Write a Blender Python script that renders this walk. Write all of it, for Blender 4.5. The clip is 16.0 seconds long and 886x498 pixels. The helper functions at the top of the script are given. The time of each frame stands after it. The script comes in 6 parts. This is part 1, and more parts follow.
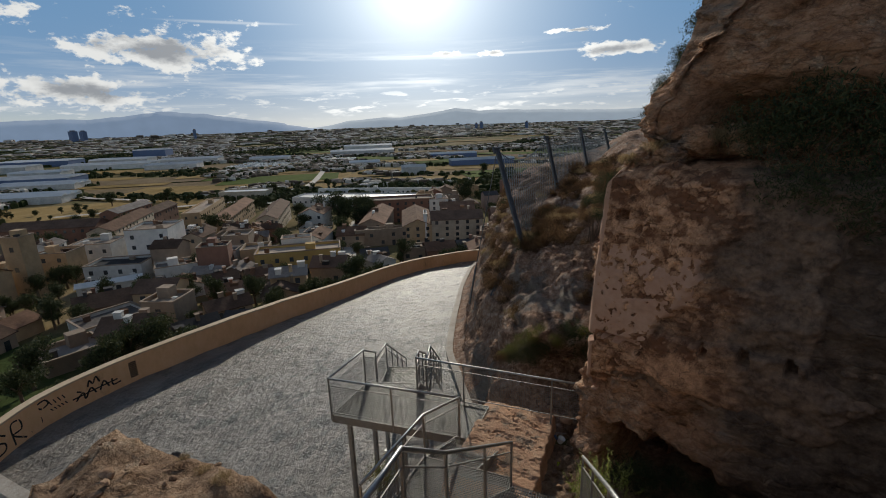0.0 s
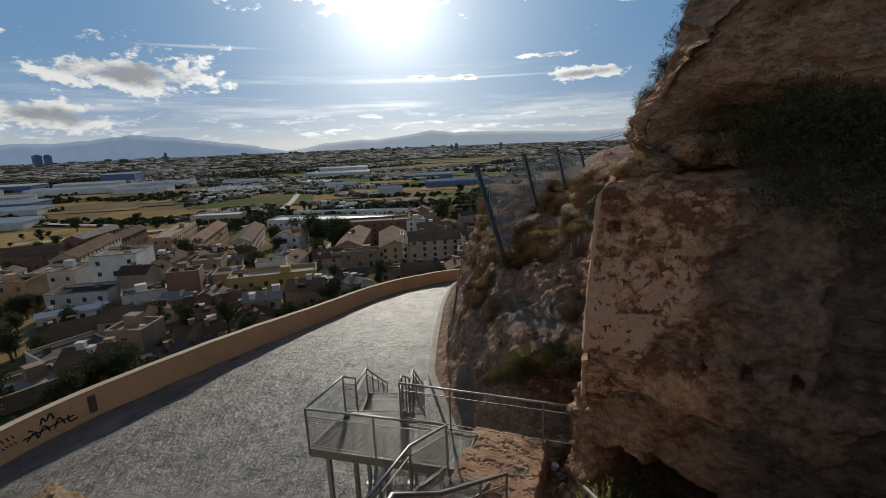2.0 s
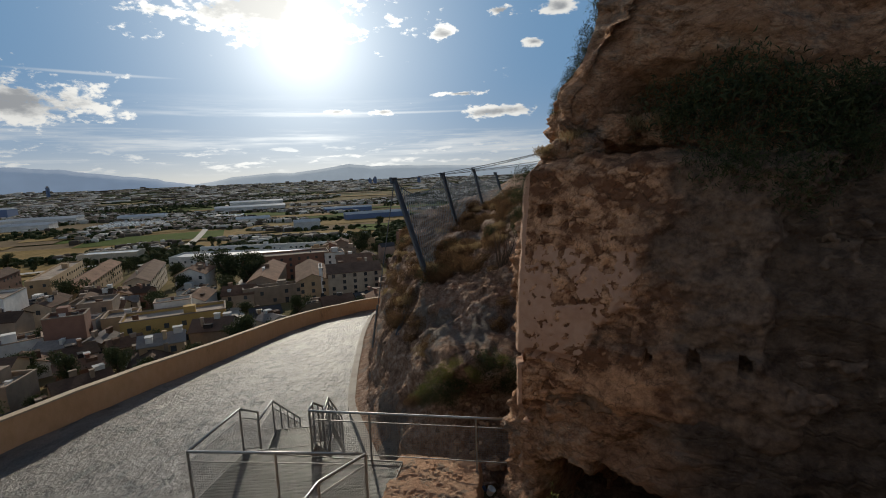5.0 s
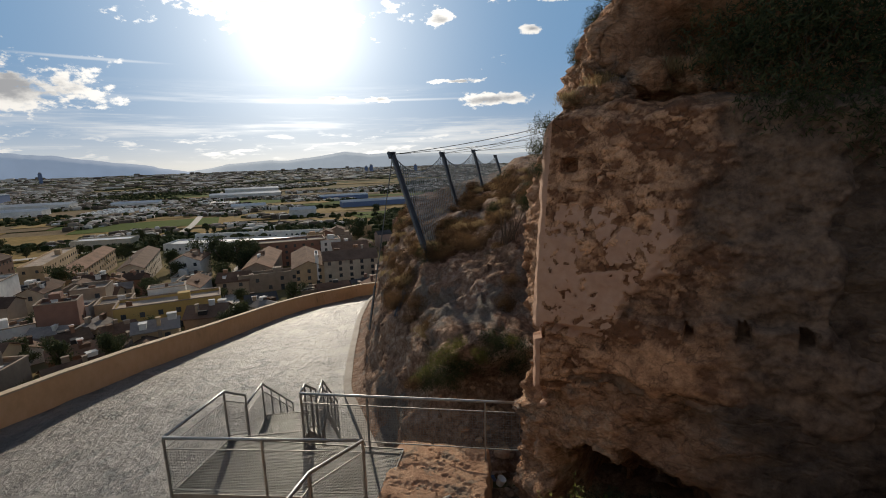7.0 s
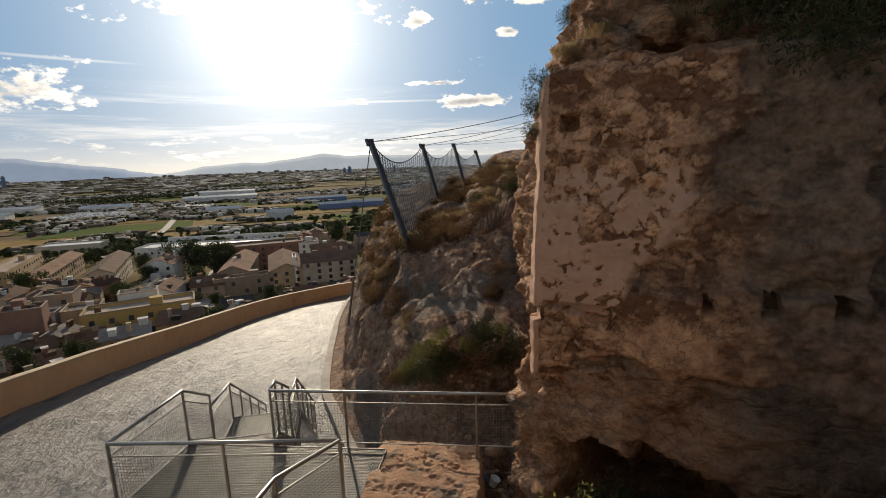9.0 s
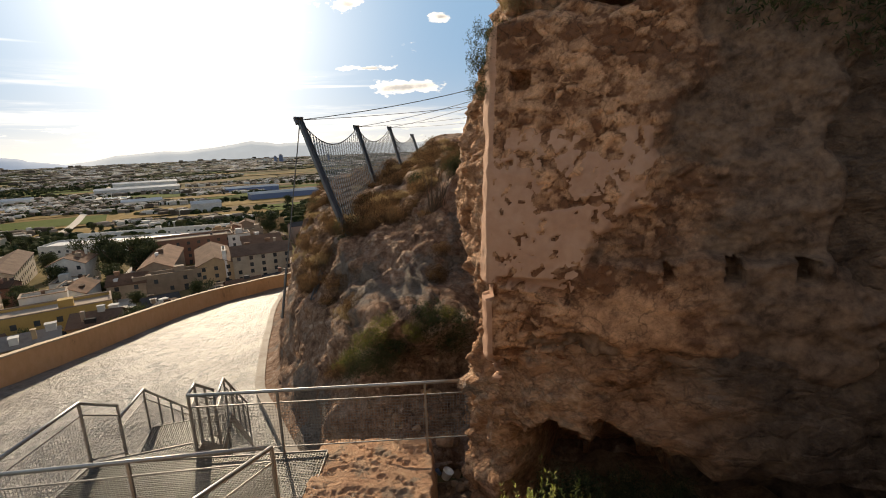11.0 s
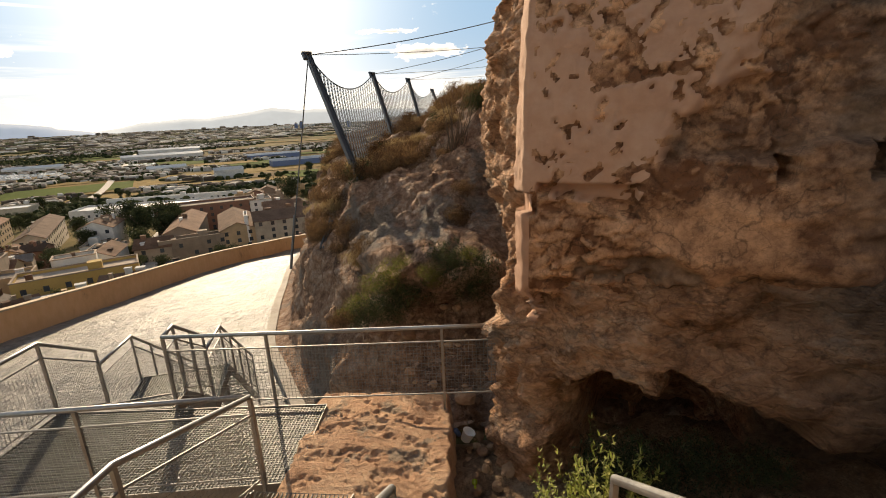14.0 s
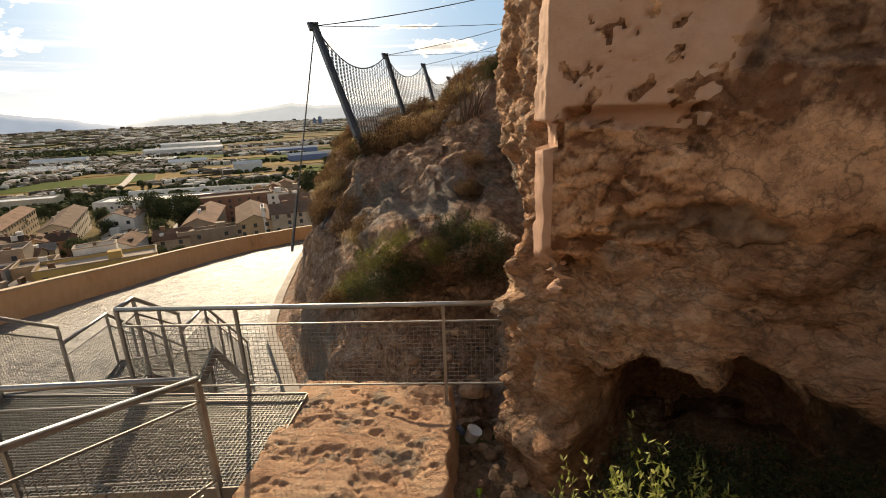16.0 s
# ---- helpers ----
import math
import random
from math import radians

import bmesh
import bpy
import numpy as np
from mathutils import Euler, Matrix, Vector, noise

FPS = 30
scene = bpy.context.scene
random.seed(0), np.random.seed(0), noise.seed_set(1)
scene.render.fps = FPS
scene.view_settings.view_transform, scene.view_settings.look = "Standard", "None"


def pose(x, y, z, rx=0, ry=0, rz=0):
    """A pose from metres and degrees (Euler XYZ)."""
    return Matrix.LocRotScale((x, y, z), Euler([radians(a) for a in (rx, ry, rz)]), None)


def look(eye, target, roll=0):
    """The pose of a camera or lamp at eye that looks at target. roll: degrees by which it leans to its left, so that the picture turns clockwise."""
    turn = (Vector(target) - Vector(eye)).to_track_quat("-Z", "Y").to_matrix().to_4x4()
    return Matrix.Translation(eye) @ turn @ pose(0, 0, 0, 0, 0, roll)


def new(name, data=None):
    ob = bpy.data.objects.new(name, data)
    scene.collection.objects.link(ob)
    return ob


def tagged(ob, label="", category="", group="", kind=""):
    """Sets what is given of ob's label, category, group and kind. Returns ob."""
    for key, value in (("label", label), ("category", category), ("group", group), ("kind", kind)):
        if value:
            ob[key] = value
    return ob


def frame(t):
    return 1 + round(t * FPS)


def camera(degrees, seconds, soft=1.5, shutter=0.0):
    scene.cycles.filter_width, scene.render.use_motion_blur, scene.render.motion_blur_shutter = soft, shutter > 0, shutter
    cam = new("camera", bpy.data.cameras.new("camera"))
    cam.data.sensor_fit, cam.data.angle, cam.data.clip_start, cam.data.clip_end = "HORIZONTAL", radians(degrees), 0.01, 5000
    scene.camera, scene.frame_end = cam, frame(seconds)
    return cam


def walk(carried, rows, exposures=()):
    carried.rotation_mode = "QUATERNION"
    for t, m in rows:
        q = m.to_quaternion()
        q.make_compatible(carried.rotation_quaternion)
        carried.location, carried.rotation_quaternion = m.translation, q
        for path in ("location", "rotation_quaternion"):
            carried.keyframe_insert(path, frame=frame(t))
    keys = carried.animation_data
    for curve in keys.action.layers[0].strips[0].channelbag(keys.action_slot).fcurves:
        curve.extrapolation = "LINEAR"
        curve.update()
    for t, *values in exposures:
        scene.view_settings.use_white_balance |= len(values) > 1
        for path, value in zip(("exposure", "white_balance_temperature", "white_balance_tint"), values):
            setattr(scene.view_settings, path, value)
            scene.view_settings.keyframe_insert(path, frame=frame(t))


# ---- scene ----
cam = camera(86.8, 16.0, soft=1.0)
PATH = [
    (0, (1.088, 0.973, 7.164), (0.378, 2.765, 6.629), -1.9),
    (0.5, (0.919, 1.156, 6.966), (0.164, 2.935, 6.453), -2.0),
    (1, (0.763, 1.242, 6.994), (0.005, 3.027, 6.505), -2.1),
    (1.5, (0.781, 1.272, 6.999), (0.075, 3.081, 6.521), -2.1),
    (2, (0.783, 1.38, 6.967), (0.159, 3.226, 6.514), -2.2),
    (2.5, (0.798, 1.519, 6.788), (0.256, 3.401, 6.384), -2.2),
    (3, (0.771, 1.641, 6.648), (0.273, 3.543, 6.282), -2.2),
    (3.5, (0.595, 1.82, 6.506), (0.145, 3.738, 6.162), -2.0),
    (4, (0.556, 2.049, 6.309), (0.182, 3.987, 5.985), -2.1),
    (4.2, (0.567, 2.13, 6.257), (0.22, 4.073, 5.933), -2.3),
    (6.3, (0.358, 2.91, 5.569), (0.082, 4.862, 5.228), -1.7),
    (6.5, (0.303, 3.047, 5.506), (0.013, 4.993, 5.15), -1.9),
    (7, (0.217, 3.226, 5.447), (-0.067, 5.169, 5.07), -1.7),
    (7.5, (0.246, 3.43, 5.277), (-0.009, 5.381, 4.918), -1.6),
    (8, (0.162, 3.604, 5.074), (-0.11, 5.555, 4.725), -1.9),
    (8.5, (0.012, 3.763, 5.042), (-0.264, 5.715, 4.702), -1.9),
    (9, (0.018, 3.948, 4.888), (-0.181, 5.903, 4.515), -1.9),
    (9.5, (0.054, 4.163, 4.777), (-0.026, 6.118, 4.363), -2.0),
    (10, (-0.103, 4.288, 4.764), (-0.083, 6.241, 4.335), -2.1),
    (10.2, (-0.139, 4.314, 4.767), (-0.092, 6.267, 4.337), -2.1),
    (12.3, (0.031, 5.148, 4.036), (0.094, 7.084, 3.54), -2.2),
    (12.5, (0.029, 5.199, 3.97), (0.091, 7.13, 3.456), -2.1),
    (13, (0.063, 5.389, 3.867), (0.063, 7.318, 3.339), -2.3),
    (13.5, (-0.089, 5.615, 3.751), (-0.135, 7.537, 3.2), -2.5),
    (14, (-0.092, 5.744, 3.667), (-0.125, 7.664, 3.105), -2.5),
    (14.5, (0.003, 5.959, 3.481), (-0.018, 7.878, 2.918), -2.4),
    (15, (0.009, 6.179, 3.298), (-0.064, 8.093, 2.723), -2.6),
    (15.5, (-0.061, 6.395, 3.253), (-0.161, 8.308, 2.679), -2.4),
    (16, (0.014, 6.602, 3.024), (-0.086, 8.515, 2.45), -2.2),
]
walk(cam, [(t, look(e, a, r)) for t, e, a, r in PATH],
     [(0, -0.75, 6300, 8), (2, -0.8, 6300, 8), (3.5, -0.92, 6250, 8), (4.2, -0.88, 6350, 8), (6.3, -0.68, 6550, 9), (7, -0.58, 6700, 10), (8, -0.48, 6950, 10), (9, -0.36, 7200, 11),
      (10, -0.2, 7500, 12), (12.3, 0.22, 8100, 13), (13, 0.25, 8250, 13), (16, 0.3, 8400, 13)])

# ---- world, sun, light ----
SUN_YAW, SUN_EL, LAMP_EL = 23.6, 14.9, 21.5
world = bpy.data.worlds.new("world")
scene.world = world
world.use_nodes = True
wn, wl = world.node_tree.nodes, world.node_tree.links
wn.clear()


def sky_dir(yaw, el):
    a, e = radians(yaw), radians(el)
    return Vector((-math.sin(a) * math.cos(e), math.cos(a) * math.cos(e), math.sin(e)))


def wnode(kind, **inputs):
    n = wn.new(kind)
    for k, v in inputs.items():
        n.inputs[int(k[1:])].default_value = v
    return n


def wmath(op, a, b=None, c=None):
    n = wn.new("ShaderNodeMath")
    n.operation = op
    for i, v in enumerate((a, b, c)):
        if v is None:
            continue
        if isinstance(v, (int, float)):
            n.inputs[i].default_value = v
        else:
            wl.new(v, n.inputs[i])
    return n.outputs[0]


def wvec(op, a, b):
    n = wn.new("ShaderNodeVectorMath")
    n.operation = op
    for i, v in enumerate((a, b)):
        if isinstance(v, (tuple, Vector)):
            n.inputs[i].default_value = v
        else:
            wl.new(v, n.inputs[i])
    return n


def wmix(fac, a, b):
    n = wn.new("ShaderNodeMix")
    n.data_type = "RGBA"
    for i, v in ((0, fac), (6, a), (7, b)):
        if isinstance(v, (int, float, tuple)):
            n.inputs[i].default_value = v
        else:
            wl.new(v, n.inputs[i])
    return n.outputs[2]


def wsmooth(x, lo, hi):
    n = wn.new("ShaderNodeMapRange")
    n.interpolation_type = "SMOOTHSTEP"
    wl.new(x, n.inputs[0])
    n.inputs[1].default_value, n.inputs[2].default_value = lo, hi
    return n.outputs[0]


sky = wn.new("ShaderNodeTexSky")
sky.sky_type, sky.sun_disc = "NISHITA", False
sky.sun_elevation, sky.sun_rotation = radians(LAMP_EL), radians(-SUN_YAW)
sky.air_density, sky.dust_density, sky.ozone_density = 1.0, 0.6, 1.5
coord = wn.new("ShaderNodeTexCoord").outputs["Generated"]
aim = wvec("NORMALIZE", coord, (0, 0, 0)).outputs[0]
sep = wn.new("ShaderNodeSeparateXYZ")
wl.new(aim, sep.inputs[0])
up = sep.outputs[2]


def wnoise(vec, scale, detail, stretch=(1, 1, 1), rough=0.6, shift=(0, 0, 0)):
    m = wvec("MULTIPLY", wvec("ADD", vec, shift).outputs[0], stretch).outputs[0]
    n = wn.new("ShaderNodeTexNoise")
    n.inputs["Scale"].default_value, n.inputs["Detail"].default_value, n.inputs["Roughness"].default_value = scale, detail, rough
    wl.new(m, n.inputs["Vector"])
    return n.outputs[0]


sun_dot = wvec("DOT_PRODUCT", aim, sky_dir(SUN_YAW, SUN_EL)).outputs[1]
glow = wmath("ADD", wmath("POWER", wmath("MAXIMUM", sun_dot, 0.0), 2200.0), wmath("MULTIPLY", wmath("POWER", wmath("MAXIMUM", sun_dot, 0.0), 170.0), 0.13))
halo = wmath("POWER", wmath("MAXIMUM", sun_dot, 0.0), 30.0)
# cumulus heaps: yaw, elevation, half width, half height in radians
CLOUDS = [(49.5, 7.6, 0.125, 0.034), (58.0, 3.6, 0.10, 0.026), (70.0, 4.0, 0.16, 0.03), (64.0, 10.5, 0.06, 0.022),
          (28.5, 17.1, 0.21, 0.05), (37.5, 16.4, 0.05, 0.017), (7.8, 15.2, 0.028, 0.014), (1.0, 17.2, 0.028, 0.009),
          (1.8, 6.6, 0.085, 0.012), (-5.5, 17.0, 0.035, 0.02), (-2.5, 13.8, 0.02, 0.008), (15.0, 7.0, 0.022, 0.006),
          (20.5, 7.1, 0.03, 0.006), (6.0, 8.8, 0.045, 0.005), (31.0, 21.5, 0.06, 0.02), (95, 12, 0.2, 0.06), (-60, 16, 0.25, 0.08),
          (150, 20, 0.3, 0.09), (-130, 14, 0.25, 0.07),
          # unseen clouds behind the view, added to brighten the cliff
          (118, 30, 0.22, 0.13), (165, 34, 0.26, 0.15), (-150, 36, 0.24, 0.16), (-100, 30, 0.22, 0.12)]
ragged = wnoise(aim, 13.0, 8.0, (1, 1, 2.2), 0.62)
ragged_fine = wnoise(aim, 48.0, 6.0, (1, 1, 1.7), 0.6)
ragged_low = wnoise(aim, 13.0, 8.0, (1, 1, 2.2), 0.62, (0, 0, -0.012))
mask, base = 0.0, 0.0
for yaw, el, rx, rz in CLOUDS:
    c = sky_dir(yaw, el)
    off = wvec("SUBTRACT", aim, c).outputs[0]
    off = wvec("MULTIPLY", off, (1 / rx, 1 / rx, 1 / rz)).outputs[0]
    d = wvec("LENGTH", off, (0, 0, 0)).outputs[1]
    body = wmath("SUBTRACT", 1.0, d)
    mask = wmath("MAXIMUM", mask, wmath("MAXIMUM", body, -1.0)) if not isinstance(mask, float) else wmath("MAXIMUM", body, -1.0)
heap = wmath("ADD", wmath("ADD", mask, wmath("MULTIPLY", wmath("SUBTRACT", ragged, 0.5), 4.4)), wmath("MULTIPLY", wmath("SUBTRACT", ragged_fine, 0.5), 2.6))
heap_a = wsmooth(heap, -0.05, 0.5)
thick = wsmooth(wmath("ADD", mask, wmath("MULTIPLY", wmath("SUBTRACT", ragged_low, 0.5), 2.4)), 0.15, 0.9)
# thin streaks low over the horizon, and two long vapour lines
streak = wnoise(aim, 2.2, 6.0, (1, 1, 16), 0.6)
low_band = wmath("MULTIPLY", wsmooth(up, 0.005, 0.05), wmath("SUBTRACT", 1.0, wsmooth(up, 0.07, 0.17)))
streak_a = wmath("MULTIPLY", wsmooth(streak, 0.47, 0.68), low_band)
broken = wmath("MULTIPLY", wsmooth(wnoise(aim, 17.0, 6.0, (1, 1, 5.0), 0.65), 0.53, 0.64), wmath("MULTIPLY", wsmooth(up, 0.004, 0.02), wmath("SUBTRACT", 1.0, wsmooth(up, 0.035, 0.075))))
for yaw, el, rx, rz in ((43.5, 10.2, 0.14, 0.0035), (17.0, 6.9, 0.34, 0.0035)):
    off = wvec("MULTIPLY", wvec("SUBTRACT", aim, sky_dir(yaw, el)).outputs[0], (1 / rx, 1 / rx, 1 / rz)).outputs[0]
    d = wvec("LENGTH", off, (0, 0, 0)).outputs[1]
    line = wmath("MULTIPLY", wmath("SUBTRACT", 1.0, wsmooth(d, 0.2, 1.0)), 0.6)
    streak_a = wmath("MAXIMUM", streak_a, line)
lit = wmath("ADD", 1.0, wmath("MULTIPLY", halo, 0.9))
clear = wvec("MINIMUM", sky.outputs[0], (2.15, 4.05, 6.7)).outputs[0]
low_sky = wmath("POWER", wmath("SUBTRACT", 1.0, wmath("MINIMUM", wmath("MAXIMUM", up, 0.0), 1.0)), 18.0)
clear = wmix(wmath("MULTIPLY", low_sky, 0.92), clear, (9.0, 8.9, 8.4, 1))
white_c = wvec("SCALE", (11.0, 10.8, 10.4), (0, 0, 0))
wl.new(lit, white_c.inputs[3])
grey_c = (3.1, 3.3, 3.7, 1)
col = wmix(wmath("MULTIPLY", streak_a, 0.55), clear, white_c.outputs[0])
col = wmix(wmath("MULTIPLY", broken, 0.7), col, white_c.outputs[0])
cloud_col = wmix(wmath("MULTIPLY", thick, 0.85), white_c.outputs[0], grey_c)
col = wmix(heap_a, col, cloud_col)
sun_col = wvec("SCALE", (60.0, 57.0, 50.0), (0, 0, 0))
wl.new(wmath("MULTIPLY", glow, wmath("SUBTRACT", 1.0, wmath("MULTIPLY", heap_a, 0.9))), sun_col.inputs[3])
halo_col = wvec("SCALE", (8.2, 7.8, 6.9), (0, 0, 0))
wl.new(halo, halo_col.inputs[3])
col = wvec("ADD", wvec("ADD", col, sun_col.outputs[0]).outputs[0], halo_col.outputs[0]).outputs[0]
bg = wn.new("ShaderNodeBackground")
bg.inputs[1].default_value = 0.12
wl.new(col, bg.inputs[0])
wo = wn.new("ShaderNodeOutputWorld")
wl.new(bg.outputs[0], wo.inputs[0])

sun = new("sun", bpy.data.lights.new("sun", "SUN"))
sun.data.energy, sun.data.angle, sun.data.color = 5.0, radians(0.5), (1.0, 0.90, 0.75)
sun.matrix_world = look(sky_dir(SUN_YAW, LAMP_EL) * 60, (0, 0, 0))


# ---- materials ----
def material(name, colours, scale=1.0, rough=0.85, bump=0.3, bump_scale=None, metal=0.0, spec=0.3, fine=12.0, coat=None,
             detail=8.0, stretch=(1, 1, 1), random_tint=0.0, voro=0.0, rough_var=0.1, second=None, island=0.0, cracks=0.0, crack_stretch=(1, 1, 2.0)):
    """Node material: a colour ramp on two noises by place, grain, relief."""
    m = bpy.data.materials.new(name)
    m.use_nodes = True
    n, l = m.node_tree.nodes, m.node_tree.links
    b = n["Principled BSDF"]
    geo = n.new("ShaderNodeNewGeometry")
    vm = n.new("ShaderNodeVectorMath")
    vm.operation = "MULTIPLY"
    l.new(geo.outputs["Position"], vm.inputs[0])
    vm.inputs[1].default_value = stretch
    pos = vm.outputs[0]

    def tex(sc, det=detail, rg=0.6):
        t = n.new("ShaderNodeTexNoise")
        t.inputs["Scale"].default_value, t.inputs["Detail"].default_value, t.inputs["Roughness"].default_value = sc, det, rg
        l.new(pos, t.inputs["Vector"])
        return t.outputs[0]

    def mth(op, a, c):
        t = n.new("ShaderNodeMath")
        t.operation = op
        for i, v in enumerate((a, c)):
            if isinstance(v, (int, float)):
                t.inputs[i].default_value = v
            else:
                l.new(v, t.inputs[i])
        return t.outputs[0]

    big, small = tex(scale), tex(scale * fine)
    mixed = mth("ADD", mth("MULTIPLY", big, 0.62), mth("MULTIPLY", small, 0.38))
    if cracks:
        mixed = mth("ADD", mth("ADD", mth("MULTIPLY", big, 0.55), mth("MULTIPLY", tex(scale * 4.5, 9.0, 0.68), 0.6)), mth("MULTIPLY", small, 0.4))
        mixed = mth("SUBTRACT", mth("MULTIPLY", mixed, 1.05), 0.3)
    if island:
        mixed = mth("ADD", mixed, mth("MULTIPLY", mth("SUBTRACT", geo.outputs["Random Per Island"], 0.5), island))
    if random_tint:
        info = n.new("ShaderNodeObjectInfo")
        mixed = mth("ADD", mixed, mth("MULTIPLY", mth("SUBTRACT", info.outputs["Random"], 0.5), random_tint))
    ramp = n.new("ShaderNodeValToRGB")
    l.new(mixed, ramp.inputs[0])
    els = ramp.color_ramp.elements
    k = len(colours)
    while len(els) < k:
        els.new(0.5)
    for i, c in enumerate(colours):
        els[i].position = 0.33 + 0.34 * i / max(1, k - 1)
        els[i].color = (*c, 1)
    out = ramp.outputs[0]
    if second:
        colour2, sc2, lo, hi = second
        t = n.new("ShaderNodeMapRange")
        t.interpolation_type = "SMOOTHSTEP"
        l.new(tex(sc2, 9.0, 0.65), t.inputs[0])
        t.inputs[1].default_value, t.inputs[2].default_value = lo, hi
        mx = n.new("ShaderNodeMix")
        mx.data_type = "RGBA"
        l.new(t.outputs[0], mx.inputs[0])
        l.new(out, mx.inputs[6])
        mx.inputs[7].default_value = (*colour2, 1)
        out = mx.outputs[2]
    crack = None
    if cracks:
        for sc, wide, deep in ((cracks, 0.02, 0.3), (cracks * 3.7, 0.03, 0.28), (cracks * 9, 0.05, 0.12)):
            r = mth("ABSOLUTE", mth("SUBTRACT", tex(sc, 6.0, 0.6), 0.5), 0.0)
            mr = n.new("ShaderNodeMapRange")
            mr.inputs[1].default_value, mr.inputs[2].default_value = 0.0, wide
            mr.inputs[3].default_value = 1.0 - deep
            l.new(r, mr.inputs[0])
            crack = mr.outputs[0] if crack is None else mth("MULTIPLY", crack, mr.outputs[0])
        grain = mth("ADD", 0.62, mth("MULTIPLY", tex(scale * 30, 6.0, 0.75), 0.76))
        cx = n.new("ShaderNodeVectorMath")
        cx.operation = "SCALE"
        l.new(out, cx.inputs[0])
        l.new(mth("MULTIPLY", crack, grain), cx.inputs[3])
        out = cx.outputs[0]
    l.new(out, b.inputs["Base Color"])
    b.inputs["Metallic"].default_value = metal
    b.inputs["Specular IOR Level"].default_value = spec
    l.new(mth("ADD", rough - rough_var / 2, mth("MULTIPLY", small, rough_var)), b.inputs["Roughness"])
    if bump:
        bs = bump_scale or scale * fine
        h = mth("ADD", tex(bs), mth("MULTIPLY", tex(bs * 5), 0.45))
        if crack is not None:
            h = mth("ADD", h, mth("MULTIPLY", crack, 0.9))
        if voro:
            v = n.new("ShaderNodeTexVoronoi")
            v.feature = "DISTANCE_TO_EDGE"
            v.inputs["Scale"].default_value = voro
            l.new(pos, v.inputs["Vector"])
            h = mth("ADD", h, mth("MULTIPLY", mth("MINIMUM", v.outputs[0], 0.12), 4.0))
        bp = n.new("ShaderNodeBump")
        bp.inputs["Strength"].default_value, bp.inputs["Distance"].default_value = bump, 0.6 / bs
        l.new(h, bp.inputs["Height"])
        l.new(bp.outputs[0], b.inputs["Normal"])
    return m


M = {}
M["rock"] = material("rock", [(0.25, 0.115, 0.058), (0.50, 0.255, 0.135), (0.64, 0.355, 0.205), (0.74, 0.49, 0.32)], 0.6, 0.92, 1.0, 9.0, fine=11,
                     second=((0.30, 0.225, 0.175), 0.6, 0.55, 0.66), voro=2.8, cracks=1.0, stretch=(1, 1, 1.7))
M["hill"] = material("hill", [(0.15, 0.08, 0.05), (0.31, 0.18, 0.115), (0.44, 0.275, 0.185), (0.54, 0.40, 0.31)], 0.6, 0.95, 1.0, 5.0, fine=9,
                     second=((0.27, 0.22, 0.18), 0.4, 0.54, 0.62), cracks=1.2)
M["soil"] = material("soil", [(0.14, 0.08, 0.045), (0.28, 0.17, 0.10), (0.40, 0.26, 0.16), (0.50, 0.37, 0.25)], 0.8, 0.95, 0.9, 11.0, fine=14, cracks=2.4)
M["stone"] = material("stone", [(0.20, 0.115, 0.07), (0.37, 0.225, 0.135), (0.52, 0.345, 0.215)], 1.3, 0.93, 0.7, 16.0, fine=8, random_tint=0.25)
M["slab"] = material("slab", [(0.36, 0.185, 0.105), (0.55, 0.325, 0.195), (0.64, 0.435, 0.285)], 1.6, 0.92, 0.8, 16.0, fine=9, second=((0.36, 0.26, 0.18), 2.6, 0.55, 0.61))
M["road"] = material("road", [(0.085, 0.075, 0.064), (0.185, 0.164, 0.139), (0.27, 0.24, 0.205), (0.37, 0.333, 0.288)], 0.55, 0.44, 0.75, 1.7, fine=4.5, stretch=(1.5, 0.8, 1), rough_var=0.4, spec=0.5,
                     second=((0.12, 0.11, 0.098), 1.1, 0.50, 0.60), detail=10.0)
M["concrete"] = material("concrete", [(0.30, 0.25, 0.20), (0.42, 0.37, 0.31), (0.50, 0.45, 0.39)], 0.9, 0.85, 0.4, 12.0)
M["parapet"] = material("parapet", [(0.62, 0.36, 0.18), (0.73, 0.445, 0.235), (0.79, 0.52, 0.30)], 0.35, 0.88, 0.2, 10.0, stretch=(1, 1, 0.6),
                        second=((0.40, 0.22, 0.11), 0.8, 0.6, 0.72))
M["coping"] = material("coping", [(0.50, 0.36, 0.23), (0.60, 0.47, 0.33)], 1.0, 0.85, 0.2, 12.0)
M["steel"] = material("galvanised_steel", [(0.25, 0.25, 0.25), (0.35, 0.35, 0.345), (0.44, 0.44, 0.43)], 3.0, 0.45, 0.05, 60.0, metal=0.9, spec=0.5, rough_var=0.2)
M["grating"] = material("grating_steel", [(0.165, 0.165, 0.157), (0.26, 0.26, 0.248)], 4.0, 0.54, 0.0, metal=0.75, spec=0.4)
M["wire"] = material("mesh_wire_steel", [(0.22, 0.21, 0.195), (0.34, 0.325, 0.30)], 6.0, 0.56, 0.0, metal=0.6, spec=0.4)
M["beam"] = material("fence_post_steel", [(0.10, 0.11, 0.12), (0.16, 0.17, 0.18)], 2.0, 0.55, 0.05, 30.0, metal=0.6, spec=0.5)
M["cable"] = material("cable_steel", [(0.10, 0.10, 0.10), (0.18, 0.18, 0.17)], 9.0, 0.5, 0.0, metal=0.7)
M["leaf"] = material("leaf", [(0.08, 0.085, 0.018), (0.15, 0.15, 0.032), (0.23, 0.21, 0.055)], 3.0, 0.75, 0.0, island=0.5)
